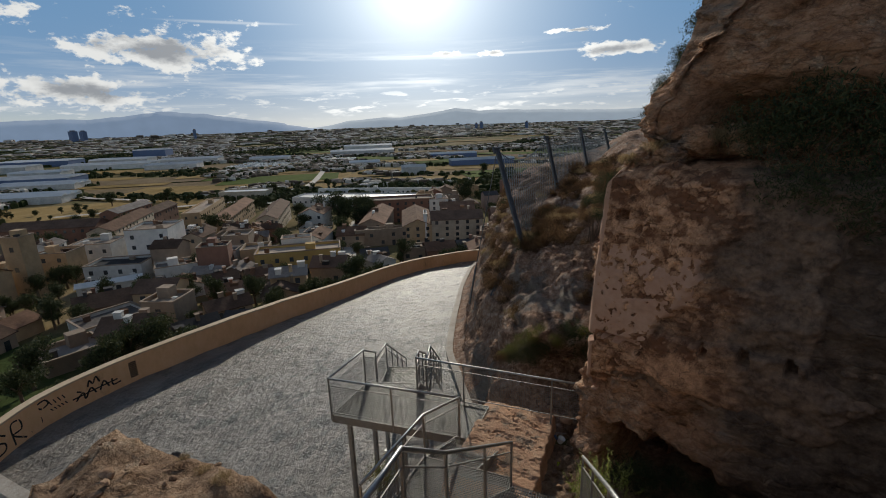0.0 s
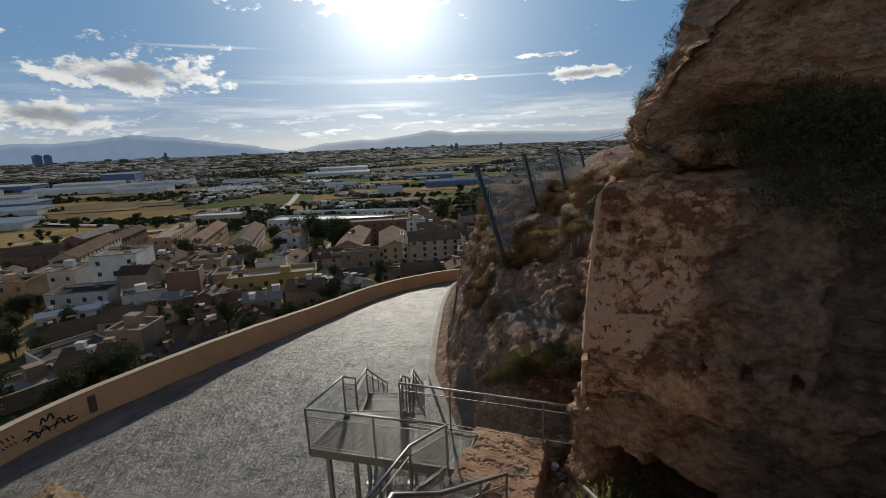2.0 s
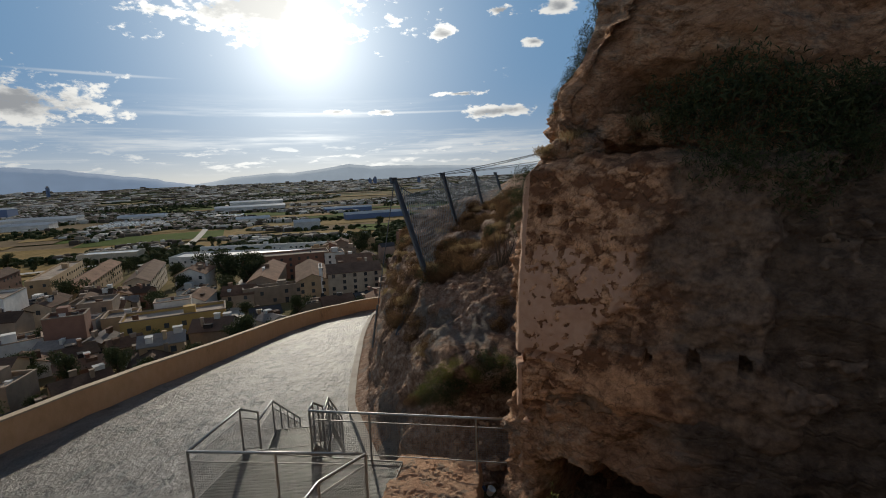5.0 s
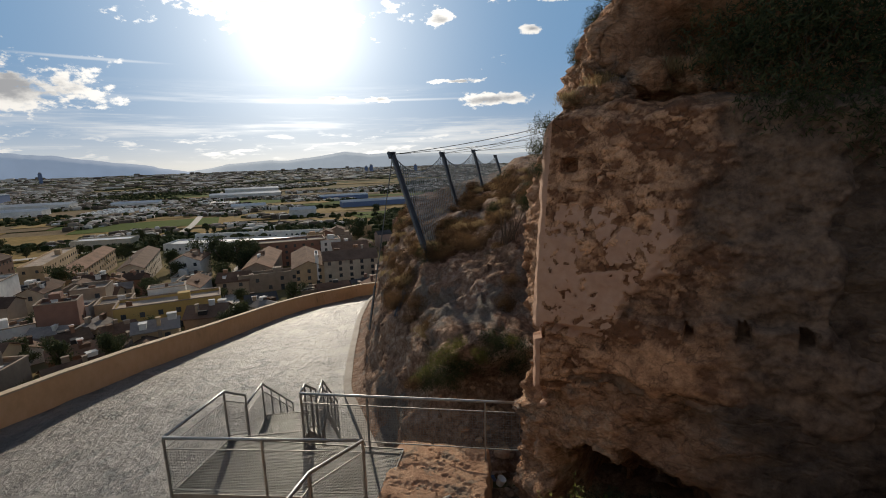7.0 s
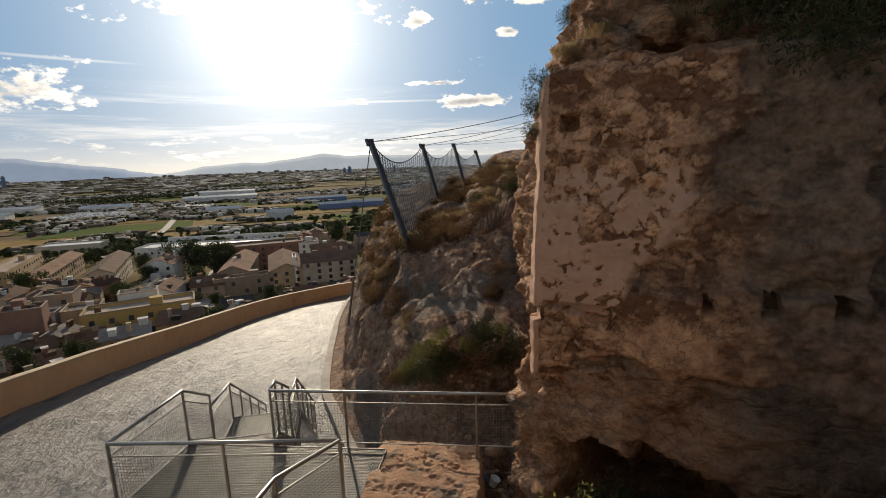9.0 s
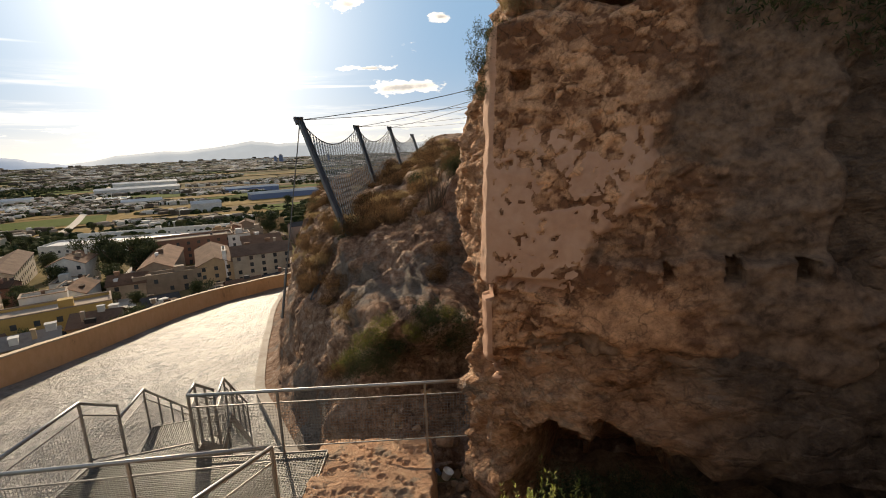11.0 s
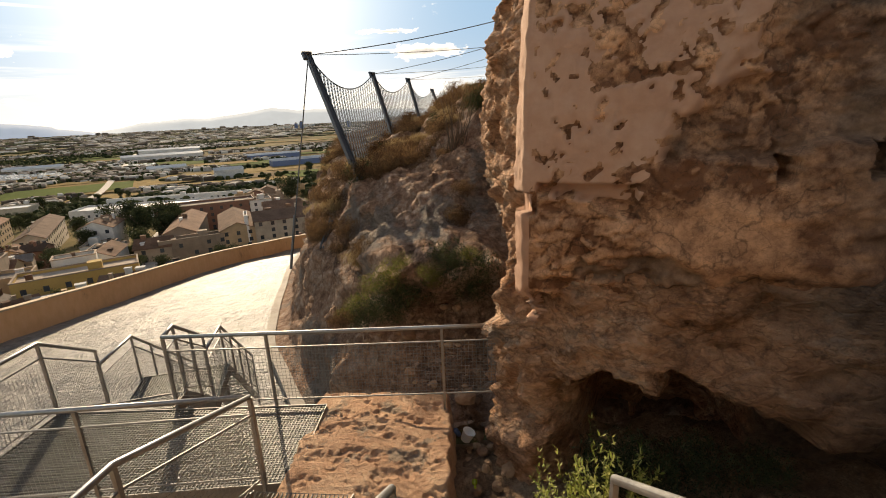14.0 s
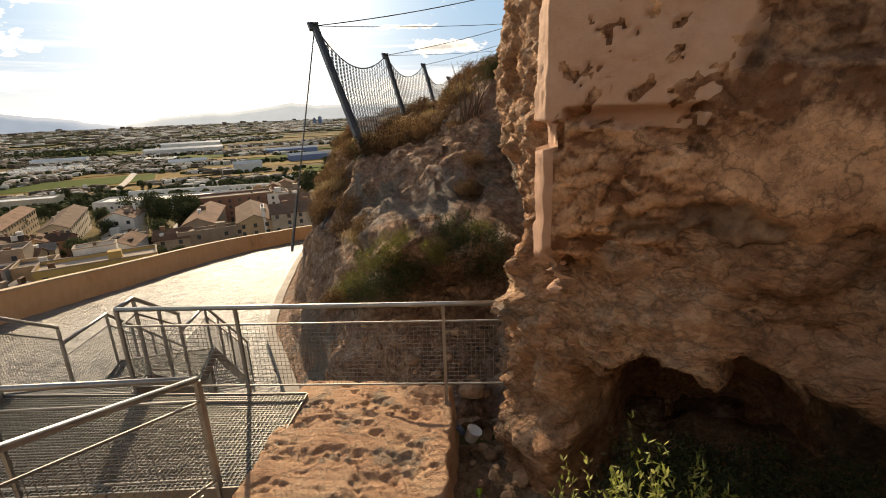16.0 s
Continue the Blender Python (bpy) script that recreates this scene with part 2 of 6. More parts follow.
M["sprig"] = material("sprig_leaf", [(0.20, 0.24, 0.05), (0.34, 0.37, 0.09), (0.48, 0.48, 0.17)], 3.0, 0.7, 0.0, island=0.5)
M["dark_leaf"] = material("dark_leaf", [(0.025, 0.036, 0.013), (0.05, 0.06, 0.022), (0.09, 0.095, 0.036)], 2.0, 0.8, 0.0, island=0.4)
M["dry"] = material("dry_brush", [(0.06, 0.033, 0.018), (0.12, 0.068, 0.034), (0.22, 0.135, 0.065)], 2.0, 0.9, 0.0, island=0.5)
M["straw"] = material("straw", [(0.26, 0.18, 0.09), (0.42, 0.31, 0.17)], 2.0, 0.9, 0.0, island=0.4)
M["bark"] = material("bark", [(0.09, 0.06, 0.04), (0.18, 0.13, 0.09)], 4.0, 0.9, 0.5, 20.0)
M["paint_black"] = material("black_spray", [(0.012, 0.011, 0.01), (0.03, 0.028, 0.025)], 8.0, 0.8, 0.0)
M["glass_bottle"] = material("green_bottle", [(0.30, 0.36, 0.02), (0.45, 0.52, 0.05)], 5.0, 0.25, 0.0, spec=0.6)
M["white_plastic"] = material("white_plastic", [(0.62, 0.61, 0.60), (0.75, 0.74, 0.73)], 5.0, 0.5, 0.0)
M["blue_plastic"] = material("blue_plastic", [(0.10, 0.14, 0.25), (0.15, 0.2, 0.33)], 5.0, 0.5, 0.0)
M["mountain"] = bpy.data.materials.new("mountain_haze_backdrop")


def mix_bed_shade(m, dark, pale):
    """Mixes weathered tone and painted right-side shade in where the mesh says so."""
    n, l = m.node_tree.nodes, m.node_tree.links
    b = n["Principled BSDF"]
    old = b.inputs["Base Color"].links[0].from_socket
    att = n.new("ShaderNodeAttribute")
    att.attribute_name = "bed_shade"
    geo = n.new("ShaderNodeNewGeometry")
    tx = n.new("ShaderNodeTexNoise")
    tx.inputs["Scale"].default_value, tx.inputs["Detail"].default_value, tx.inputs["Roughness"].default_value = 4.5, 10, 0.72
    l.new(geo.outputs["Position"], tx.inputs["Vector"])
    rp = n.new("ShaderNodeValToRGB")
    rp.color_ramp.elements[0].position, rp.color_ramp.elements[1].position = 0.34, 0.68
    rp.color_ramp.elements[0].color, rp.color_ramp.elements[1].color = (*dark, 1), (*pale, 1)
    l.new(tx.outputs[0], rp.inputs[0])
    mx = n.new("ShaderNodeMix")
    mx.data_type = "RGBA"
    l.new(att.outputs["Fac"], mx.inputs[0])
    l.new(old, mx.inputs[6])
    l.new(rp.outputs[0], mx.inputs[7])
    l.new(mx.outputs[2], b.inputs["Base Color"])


mix_bed_shade(M["rock"], (0.08, 0.05, 0.035), (0.29, 0.19, 0.128))


def translucent(m, share):
    """Lets light shine through thin leaves."""
    n, l = m.node_tree.nodes, m.node_tree.links
    b, o = n["Principled BSDF"], n["Material Output"]
    t = n.new("ShaderNodeBsdfTranslucent")
    l.new(b.inputs["Base Color"].links[0].from_socket, t.inputs[0])
    x = n.new("ShaderNodeMixShader")
    x.inputs[0].default_value = share
    l.new(b.outputs[0], x.inputs[1])
    l.new(t.outputs[0], x.inputs[2])
    l.new(x.outputs[0], o.inputs[0])


for key in ("leaf", "dry", "straw", "sprig"):
    translucent(M[key], 0.4)
translucent(M["dark_leaf"], 0.2)
# town
TOWN_WALLS = []
for nm, c in (("ochre_wall", (0.40, 0.275, 0.16)), ("cream_wall", (0.46, 0.375, 0.28)), ("white_wall", (0.58, 0.55, 0.51)), ("brick_wall", (0.22, 0.115, 0.08)),
              ("tan_wall", (0.29, 0.215, 0.155)), ("pink_wall", (0.33, 0.235, 0.19))):
    TOWN_WALLS.append(material(nm, [tuple(v * 0.8 for v in c), tuple(v * 1.08 for v in c), tuple(min(0.82, v * 1.35) for v in c)], 0.12, 0.9, 0.15, 1.5, fine=6, random_tint=0.2))
M["yellow_wall"] = material("yellow_wall", [(0.42, 0.27, 0.09), (0.52, 0.34, 0.12)], 0.2, 0.9, 0.1, 2.0)
TOWN_ROOFS = []
for nm, c in (("clay_roof", (0.20, 0.115, 0.075)), ("brown_roof", (0.14, 0.088, 0.062)), ("grey_roof", (0.22, 0.19, 0.17)), ("pale_terrace", (0.36, 0.285, 0.225)), ("dark_roof", (0.06, 0.056, 0.056))):
    TOWN_ROOFS.append(material(nm, [tuple(v * 0.6 for v in c), tuple(v * 0.95 for v in c), tuple(min(0.8, v * 1.35) for v in c)], 0.25, 0.9, 0.4, 2.5, fine=7, random_tint=0.3, spec=0.08))
M["pane"] = material("dark_window", [(0.03, 0.035, 0.04), (0.07, 0.075, 0.08)], 0.3, 0.2, 0.0, spec=0.6, random_tint=0.4)
M["metal_roof"] = material("metal_roof", [(0.42, 0.42, 0.42), (0.58, 0.58, 0.57), (0.68, 0.68, 0.67)], 0.05, 0.5, 0.1, 0.8, random_tint=0.3)
# far houses lifted paler in colour to stand in for distance haze
M["far_town"] = material("far_town", [(0.10, 0.078, 0.06), (0.21, 0.165, 0.125), (0.34, 0.28, 0.23), (0.60, 0.56, 0.50)], 0.01, 0.85, 0.0, island=0.6, spec=0.02)
M["far_green"] = material("far_green", [(0.02, 0.03, 0.012), (0.045, 0.055, 0.02), (0.08, 0.08, 0.035)], 0.02, 0.9, 0.0, island=0.5, spec=0.02)
M["asphalt"] = material("asphalt", [(0.09, 0.085, 0.08), (0.15, 0.14, 0.13)], 0.1, 0.9, 0.1, 2.0)
M["field_green"] = material("field_green", [(0.06, 0.085, 0.018), (0.11, 0.14, 0.03)], 0.02, 0.95, 0.3, 0.4, stretch=(1, 0.3, 1), spec=0.02)
M["field_straw"] = material("field_straw", [(0.15, 0.105, 0.04), (0.28, 0.19, 0.075), (0.40, 0.28, 0.13)], 0.02, 0.95, 0.3, 0.4, stretch=(1, 0.35, 1), spec=0.02)
M["field_brown"] = material("field_brown", [(0.12, 0.085, 0.05), (0.20, 0.145, 0.085), (0.27, 0.20, 0.125)], 0.02, 0.95, 0.3, 0.4, spec=0.02)
M["ground"] = material("ground", [(0.07, 0.068, 0.03), (0.15, 0.12, 0.055), (0.25, 0.185, 0.095), (0.34, 0.26, 0.16)], 0.006, 0.95, 0.3, 0.25, fine=8, spec=0.02,
                       second=((0.055, 0.075, 0.025), 0.012, 0.5, 0.6))


# Distance haze is put into the mountain colour, which glows by emission.
def haze_backdrop_mat(m, colour, strength):
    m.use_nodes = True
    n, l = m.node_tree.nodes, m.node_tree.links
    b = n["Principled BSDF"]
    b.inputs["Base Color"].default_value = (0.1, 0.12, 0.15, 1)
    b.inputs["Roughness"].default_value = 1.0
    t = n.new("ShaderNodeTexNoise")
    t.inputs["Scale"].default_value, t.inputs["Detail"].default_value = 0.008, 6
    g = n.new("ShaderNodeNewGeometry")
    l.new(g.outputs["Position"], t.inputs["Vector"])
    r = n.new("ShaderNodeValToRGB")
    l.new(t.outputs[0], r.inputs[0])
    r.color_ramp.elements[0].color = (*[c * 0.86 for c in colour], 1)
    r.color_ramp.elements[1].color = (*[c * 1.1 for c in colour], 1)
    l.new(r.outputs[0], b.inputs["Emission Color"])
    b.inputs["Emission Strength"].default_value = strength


haze_backdrop_mat(M["mountain"], (0.27, 0.35, 0.48), 1.0)
M["mountain_far"] = bpy.data.materials.new("far_mountain_haze_backdrop")
haze_backdrop_mat(M["mountain_far"], (0.44, 0.50, 0.56), 1.0)


# ---- builders ----
def put(bm, box_min, box_max, m=None):
    """Adds a box to bm."""
    vs = [bm.verts.new(Vector((x, y, z)) if m is None else m @ Vector((x, y, z)))
          for x in (box_min[0], box_max[0]) for y in (box_min[1], box_max[1]) for z in (box_min[2], box_max[2])]
    for f in ((0, 1, 3, 2), (4, 6, 7, 5), (0, 4, 5, 1), (2, 3, 7, 6), (0, 2, 6, 4), (1, 5, 7, 3)):
        bm.faces.new([vs[i] for i in f])


def mesh_from(name, bm, mat, smooth=False):
    bmesh.ops.recalc_face_normals(bm, faces=bm.faces)
    me = bpy.data.meshes.new(name)
    bm.to_mesh(me)
    bm.free()
    if smooth:
        me.polygons.foreach_set("use_smooth", [True] * len(me.polygons))
    me.materials.append(mat)
    return me


def part(name, bm, mat, parent=None, label="", smooth=False):
    ob = new(name, mesh_from(name, bm, mat, smooth))
    if parent:
        ob.parent = parent
    if label:
        tagged(ob, label)
    return ob


def pydata(name, verts, faces, mat, smooth=True, parent=None):
    me = bpy.data.meshes.new(name)
    me.from_pydata(verts, [], faces)
    if smooth:
        me.polygons.foreach_set("use_smooth", [True] * len(me.polygons))
    me.materials.append(mat)
    me.update()
    ob = new(name, me)
    if parent:
        ob.parent = parent
    return ob


def bar(bm, a, b, r, sides=8, r2=None):
    """A round bar from a to b."""
    a, b = Vector(a), Vector(b)
    q = (b - a).to_track_quat("Z", "X")
    rings = []
    for p, rr in ((a, r), (b, r if r2 is None else r2)):
        rings.append([bm.verts.new(p + q @ Vector((rr * math.cos(2 * math.pi * i / sides), rr * math.sin(2 * math.pi * i / sides), 0))) for i in range(sides)])
    for i in range(sides):
        j = (i + 1) % sides
        bm.faces.new((rings[0][i], rings[0][j], rings[1][j], rings[1][i]))
    bm.faces.new(rings[0][::-1])
    bm.faces.new(rings[1])


def tube(bm, pts, r, sides=12):
    """A bent tube with mitred corners."""
    pts = [Vector(p) for p in pts]
    rings = []
    for i, p in enumerate(pts):
        d0 = (p - pts[i - 1]).normalized() if i else (pts[1] - p).normalized()
        d1 = (pts[i + 1] - p).normalized() if i < len(pts) - 1 else d0
        d = (d0 + d1).normalized()
        side = d.cross(Vector((0, 0, 1)))
        side = side.normalized() if side.length > 1e-4 else Vector((1, 0, 0))
        top = side.cross(d).normalized()
        grow = 1 / max(0.4, d.dot(d0))
        bend = (d1 - d0)
        ax = bend.normalized() if bend.length > 1e-4 else None
        ring = []
        for k in range(sides):
            a = 2 * math.pi * k / sides
            v = side * math.cos(a) * r + top * math.sin(a) * r
            if ax is not None:
                v += ax * v.dot(ax) * (grow - 1)
            ring.append(bm.verts.new(p + v))
        rings.append(ring)
    for a, b in zip(rings, rings[1:]):
        for k in range(sides):
            j = (k + 1) % sides
            bm.faces.new((a[k], a[j], b[j], b[k]))
    bm.faces.new(rings[0][::-1])
    bm.faces.new(rings[-1])


def thing(name, label, category, group="", at=(0, 0, 0)):
    e = new(name)
    e.location = at
    e.empty_display_size = 0.1
    return tagged(e, label, category, group)


def lerp_table(table, x):
    xs = [p[0] for p in table]
    return float(np.interp(x, xs, [p[1] for p in table]))


def smooth(a, b, x):
    t = min(1.0, max(0.0, (x - a) / (b - a)))
    return t * t * (3 - 2 * t)


# ---- large structure ----
ROAD_Z = -3.45
GROUND_TABLE = [(0, -4.2), (18, -5.0), (26, -8.0), (60, -28), (100, -33), (170, -37.5), (260, -42), (500, -50), (9000, -50)]


def ground_z(x, y):
    return lerp_table(GROUND_TABLE, math.hypot(x, y))


def fbm(p, octaves=5, h=0.9):
    return noise.fractal(p, h, 2.1, octaves)


def build_ground():
    radii = [14, 18, 22, 26, 30, 35, 40, 46, 53, 60, 70, 80, 90, 100, 115, 130, 150, 170, 200, 230, 260, 300, 350, 420, 500, 650, 850, 1100, 1500, 2000, 2700, 3600, 4700]
    n = 180
    vs, fs = [(0, 0, -4.6)], []
    for r in radii:
        for k in range(n):
            a = 2 * math.pi * k / n
            x, y = r * math.sin(a), r * math.cos(a)
            z = ground_z(x, y) + (0.8 * fbm(Vector((x, y, 0)) * 0.08) if 22 < r < 80 else 0)
            vs.append((x, y, z))
    for k in range(n):
        fs.append((0, 1 + (k + 1) % n, 1 + k))
    for i in range(len(radii) - 1):
        a, b = 1 + i * n, 1 + (i + 1) * n
        for k in range(n):
            j = (k + 1) % n
            fs.append((a + k, a + j, b + j, b + k))
    ob = pydata("ground", vs, fs, M["ground"])
    tagged(ob, "dry plain with scrub and soil reaching to the horizon", "ground", kind="structure")


KERB = [(-2.3, 13.4), (-3.3, 14.4), (-4.3, 16.0), (-5.25, 17.7), (-6.3, 19.6), (-7.05, 21.8), (-8.35, 26.0), (-9.4, 29.6), (-10.7, 34.0), (-12.2, 40.0), (-13.4, 46.0), (-13.2, 54.0), (-9.0, 80.0)]
WALL_LINE = [(-17.6, 7.4), (-18.45, 9.6), (-18.4, 12.2), (-17.8, 15.0), (-17.1, 18.2), (-16.75, 21.6), (-16.75, 25.5), (-17.1, 30.0), (-17.4, 35.0), (-17.2, 40.0), (-16.4, 44.5), (-14.8, 48.0), (-12.0, 51.0), (-8.0, 53.5)]
# the concrete falls away beyond the stairs
RAMP = [(5, -3.42), (15, -3.45), (18, -3.52), (21, -3.8), (24, -4.25), (30, -5.3), (36, -6.3), (45, -7.8), (60, -9.5)]


def road_z(y):
    return lerp_table(RAMP, y)


def kerb_x(y):
    return float(np.interp(y, [p[1] for p in KERB], [p[0] for p in KERB]))


def fine_line(pts, step):
    """Smooth points along a line, by Catmull-Rom."""
    pts = [Vector(p) for p in pts]
    out = []
    for i in range(len(pts) - 1):
        p0, p1, p2, p3 = pts[max(0, i - 1)], pts[i], pts[i + 1], pts[min(len(pts) - 1, i + 2)]
        k = max(2, int((p2 - p1).length / step))
        for j in range(k):
            t = j / k
            out.append(0.5 * ((2 * p1) + (p2 - p0) * t + (2 * p0 - 5 * p1 + 4 * p2 - p3) * t * t + (3 * p1 - p0 - 3 * p2 + p3) * t ** 3))
    out.append(pts[-1])
    return out


def build_road():
    left = fine_line([(x, y, 0) for x, y in WALL_LINE], 0.5)
    vs, fs = [], []
    n, m = 260, 60
    ly, lx = [p.y for p in left], [p.x for p in left]
    for y in np.linspace(5.0, 53.0, n):
        xl = float(np.interp(y, ly, lx)) if y > 7.4 else -18.9
        xr = kerb_x(y) if y > 13.4 else float(np.interp(y, [5, 13.4], [-1.5, -2.3]))
        for k in range(m + 1):
            x = xl + (max(xr, xl + 0.05) - xl) * k / m
            vs.append((x, y, road_z(y) + 0.045 * fbm(Vector((x * 0.35, y * 0.35, 3)), 4) + 0.02 * fbm(Vector((x * 1.3, y * 0.9, 8)), 3)))
    for i in range(n - 1):
        for k in range(m):
            a = i * (m + 1) + k
            fs.append((a, a + 1, a + m + 2, a + m + 1))
    ob = pydata("road", vs, fs, M["road"])
    tagged(ob, "pale rough concrete ramp with stains and scraped streaks", "road", kind="structure")


def ribbon(name, line, width_l, width_r, z0, z1, mat):
    """A wall of even thickness along a line of points."""
    bm = bmesh.new()
    rows = []
    for i, p in enumerate(line):
        d = (line[min(i + 1, len(line) - 1)] - line[max(0, i - 1)]).normalized()
        nrm = Vector((-d.y, d.x))
        a, b = p + nrm * width_l, p - nrm * width_r
        z = road_z(p.y)
        rows.append([bm.verts.new((q.x, q.y, z + h)) for q, h in ((a, z0), (a, z1), (b, z1), (b, z0))])
    for r0, r1 in zip(rows, rows[1:]):
        for k in range(4):
            j = (k + 1) % 4
            bm.faces.new((r0[k], r0[j], r1[j], r1[k]))
    bm.faces.new(rows[0])
    bm.faces.new(rows[-1][::-1])
    return part(name, bm, mat)


def build_parapet():
    line = [Vector((p.x, p.y)) for p in fine_line([(x, y, 0) for x, y in WALL_LINE], 0.5)]
    wall = ribbon("parapet_wall", line, 0.28, 0.0, -2.5, 1.15, M["parapet"])
    tagged(wall, "orange rendered parapet wall curving along the concrete ramp", "wall", kind="structure")
    cap = ribbon("coping", line, 0.31, 0.03, 1.152, 1.22, M["coping"])
    cap.parent = wall
    end = [Vector((-17.55, 7.38)), Vector((-15.5, 7.2)), Vector((-13.0, 7.05)), Vector((-9.5, 6.9)), Vector((-6.0, 6.8))]
    low = ribbon("low_wall", end, 0.0, 0.4, -2.5, 0.32, M["concrete"])
    tagged(low, "low pale concrete wall closing the end of the ramp", "wall", kind="structure")
    kl = [Vector(p) for p in KERB if p[1] < 55]
    kl = [Vector((p.x, p.y)) for p in fine_line([(p.x, p.y, 0) for p in kl], 0.5)]
    kb = ribbon("kerb", kl, 0.0, 0.32, -0.6, 0.24, M["concrete"])
    tagged(kb, "raised concrete kerb between the ramp and the rocky slope", "kerb", kind="structure")


HILL_U = [(0, -3.3), (0.5, -3.22), (0.95, -3.0), (1.5, -1.5), (2.1, 0.0), (2.9, 1.1), (3.7, 1.9), (5.0, 2.35), (6.5, 3.3), (8.0, 4.4), (11, 6.4), (16, 10)]
TALUS = [(11.2, -0.75), (12.4, -0.85), (14.1, -0.6), (14.6, 0.75), (16, 1.25), (18, 1.8), (20, 2.15), (24, 2.5), (30, 2.75), (40, 3.0), (60, 3.8)]


def hill_z(x, y):
    u = x - kerb_x(y)
    k = lerp_table([(12, 0.72), (16, 0.85), (20, 1.0), (30, 1.12), (44, 1.3), (60, 1.6)], y)
    a = lerp_table(HILL_U, u / k) + (road_z(y) - ROAD_Z) * smooth(3.6, 0.6, u / k)
    b = lerp_table(TALUS, y) + 2.0 * smooth(-1.5, 1.2, x) * smooth(15, 19, y)
    h = 0.5 * (a + b - math.sqrt((a - b) ** 2 + 0.25))
    if y < 16:
        edge = lerp_table([(11.2, -2.75), (12.5, -2.75), (13.4, -2.6), (16, -4)], y)
        h -= (1 - smooth(edge, edge + 0.7, x)) * 2.6 * (1 - smooth(14.0, 15.6, y))
    return h


def rough_hill(x, y, h):
    p = Vector((x, y, h))
    foot = road_z(y)
    amp = smooth(foot + 0.05, foot + 0.85, h)
    return h + amp * (0.30 * fbm(p * 0.5) + 0.05 * noise.cell(p * 2.2) + 0.22 * noise.ridged_multi_fractal(p * 1.3, 0.9, 2.1, 4, 1.0, 2.0) - 0.2 + 0.06 * fbm(p * 4))


def build_hill():
    vs, fs = [], []
    ys = np.concatenate([np.arange(11.22, 24, 0.11), np.arange(24, 46, 0.22), np.arange(46, 80, 0.8)])
    us = np.concatenate([np.arange(0.25, 8, 0.11), np.arange(8, 20, 0.6)])
    for y in ys:
        xk = kerb_x(y)
        for u in us:
            x = xk + u
            h = hill_z(x, y)
            side = 0.42 * fbm(Vector((x * 0.3, y, h)) * 0.9) + 0.22 * fbm(Vector((x * 0.3, y, h * 1.5)) * 2.6)
            jut = 0.95 * smooth(-0.1, 0.7, h) * smooth(16.2, 14.7, y) * smooth(-2.3, -1.3, x)
            vs.append((x + side * smooth(road_z(y) + 0.05, road_z(y) + 1.05, h), max(11.3, y - jut), rough_hill(x, y, h)))
    m = len(us)
    for i in range(len(ys) - 1):
        for k in range(m - 1):
            a = i * m + k
            fs.append((a, a + 1, a + m + 1, a + m))
    ob = pydata("hillside_rock", vs, fs, M["hill"])
    tagged(ob, "bare rocky hillside of grey-brown limestone and loose earth", "hillside", kind="structure")


FLOOR_LINE = [(-6, 5.4), (1.25, 5.4), (3.65, 3.28), (4.2, 3.28), (7.8, 0.66), (8.3, 0.66)]


def terrain_z(x, y):
    t = lerp_table([(-8, 5.3), (0.95, 5.05), (3.5, 2.95), (4.3, 2.8), (7.4, 0.45), (7.9, -0.05), (8.4, -0.4), (11.4, -0.72)], y)
    t += 0.55 * smooth(0.9, 3.2, x) * (0.6 + 0.4 * smooth(9.5, 6, y))
    d = max(-4.5 - x + max(0.0, 3.4 - y) * 0.25, y - 4.05)
    mound = 3.55 + 0.25 * smooth(3.5, -2, y) - max(0.0, d) * 2.6
    if d < 0:
        mound += min(0.5, -d * 0.22)
    w = smooth(-1.3, -2.5, x)
    z = t * (1 - w) + min(mound, max(t, mound)) * w
    if x < -2.3 and y > 5:
        z = min(z, mound)
    return max(z, ROAD_Z - 1.0)


def terrain_h(x, y):
    z = terrain_z(x, y)
    p = Vector((x, y, z))
    return z + 0.16 * fbm(p * 0.9) + 0.09 * noise.fractal(p * 2.6, 0.6, 2.1, 5)


def build_terrain():
    vs, fs = [], []
    xs, ys = np.arange(-12, 9.5, 0.09), np.arange(-9, 11.3, 0.09)
    for y in ys:
        for x in xs:
            vs.append((x, y, terrain_h(x, y)))
    m = len(xs)
    for i in range(len(ys) - 1):
        for k in range(m - 1):
            a = i * m + k
            if -12 < xs[k] < -2.55 and ys[i] > 7.0 and max(vs[a][2], vs[a + 1][2]) < ROAD_Z + 0.05:
                continue
            fs.append((a, a + 1, a + m + 1, a + m))
    ob = pydata("earth_bank", vs, fs, M["soil"])
    tagged(ob, "brown earth bank with stones under the stairs", "ground", kind="structure")


CLIFF_PLAN = [(4.6, 34), (3.0, 26), (1.8, 20), (0.85, 16), (0.50, 13.6), (0.55, 11.7), (0.72, 10.75), (1.0, 10.32), (1.7, 9.98), (3.2, 9.36), (4.0, 9.02), (5.2, 8.4), (7.0, 7.3), (8.6, 5.2), (9.4, 2.0), (9.6, -3.0), (9.0, -9.0)]
PROFILE_FRONT = [(-1.6, 0.0), (-0.2, -0.30), (0.9, -0.46), (1.5, -0.36), (1.9, -0.28), (2.3, -0.1), (2.8, 0.05), (4.2, 0.15), (5.5, 0.40), (6.0, 0.52), (6.2, 1.5), (6.4, 2.7), (6.9, 2.9), (7.3, 2.3), (7.7, 1.5), (8.2, 1.45), (9.6, 2.3), (11.5, 3.4), (15, 7)]
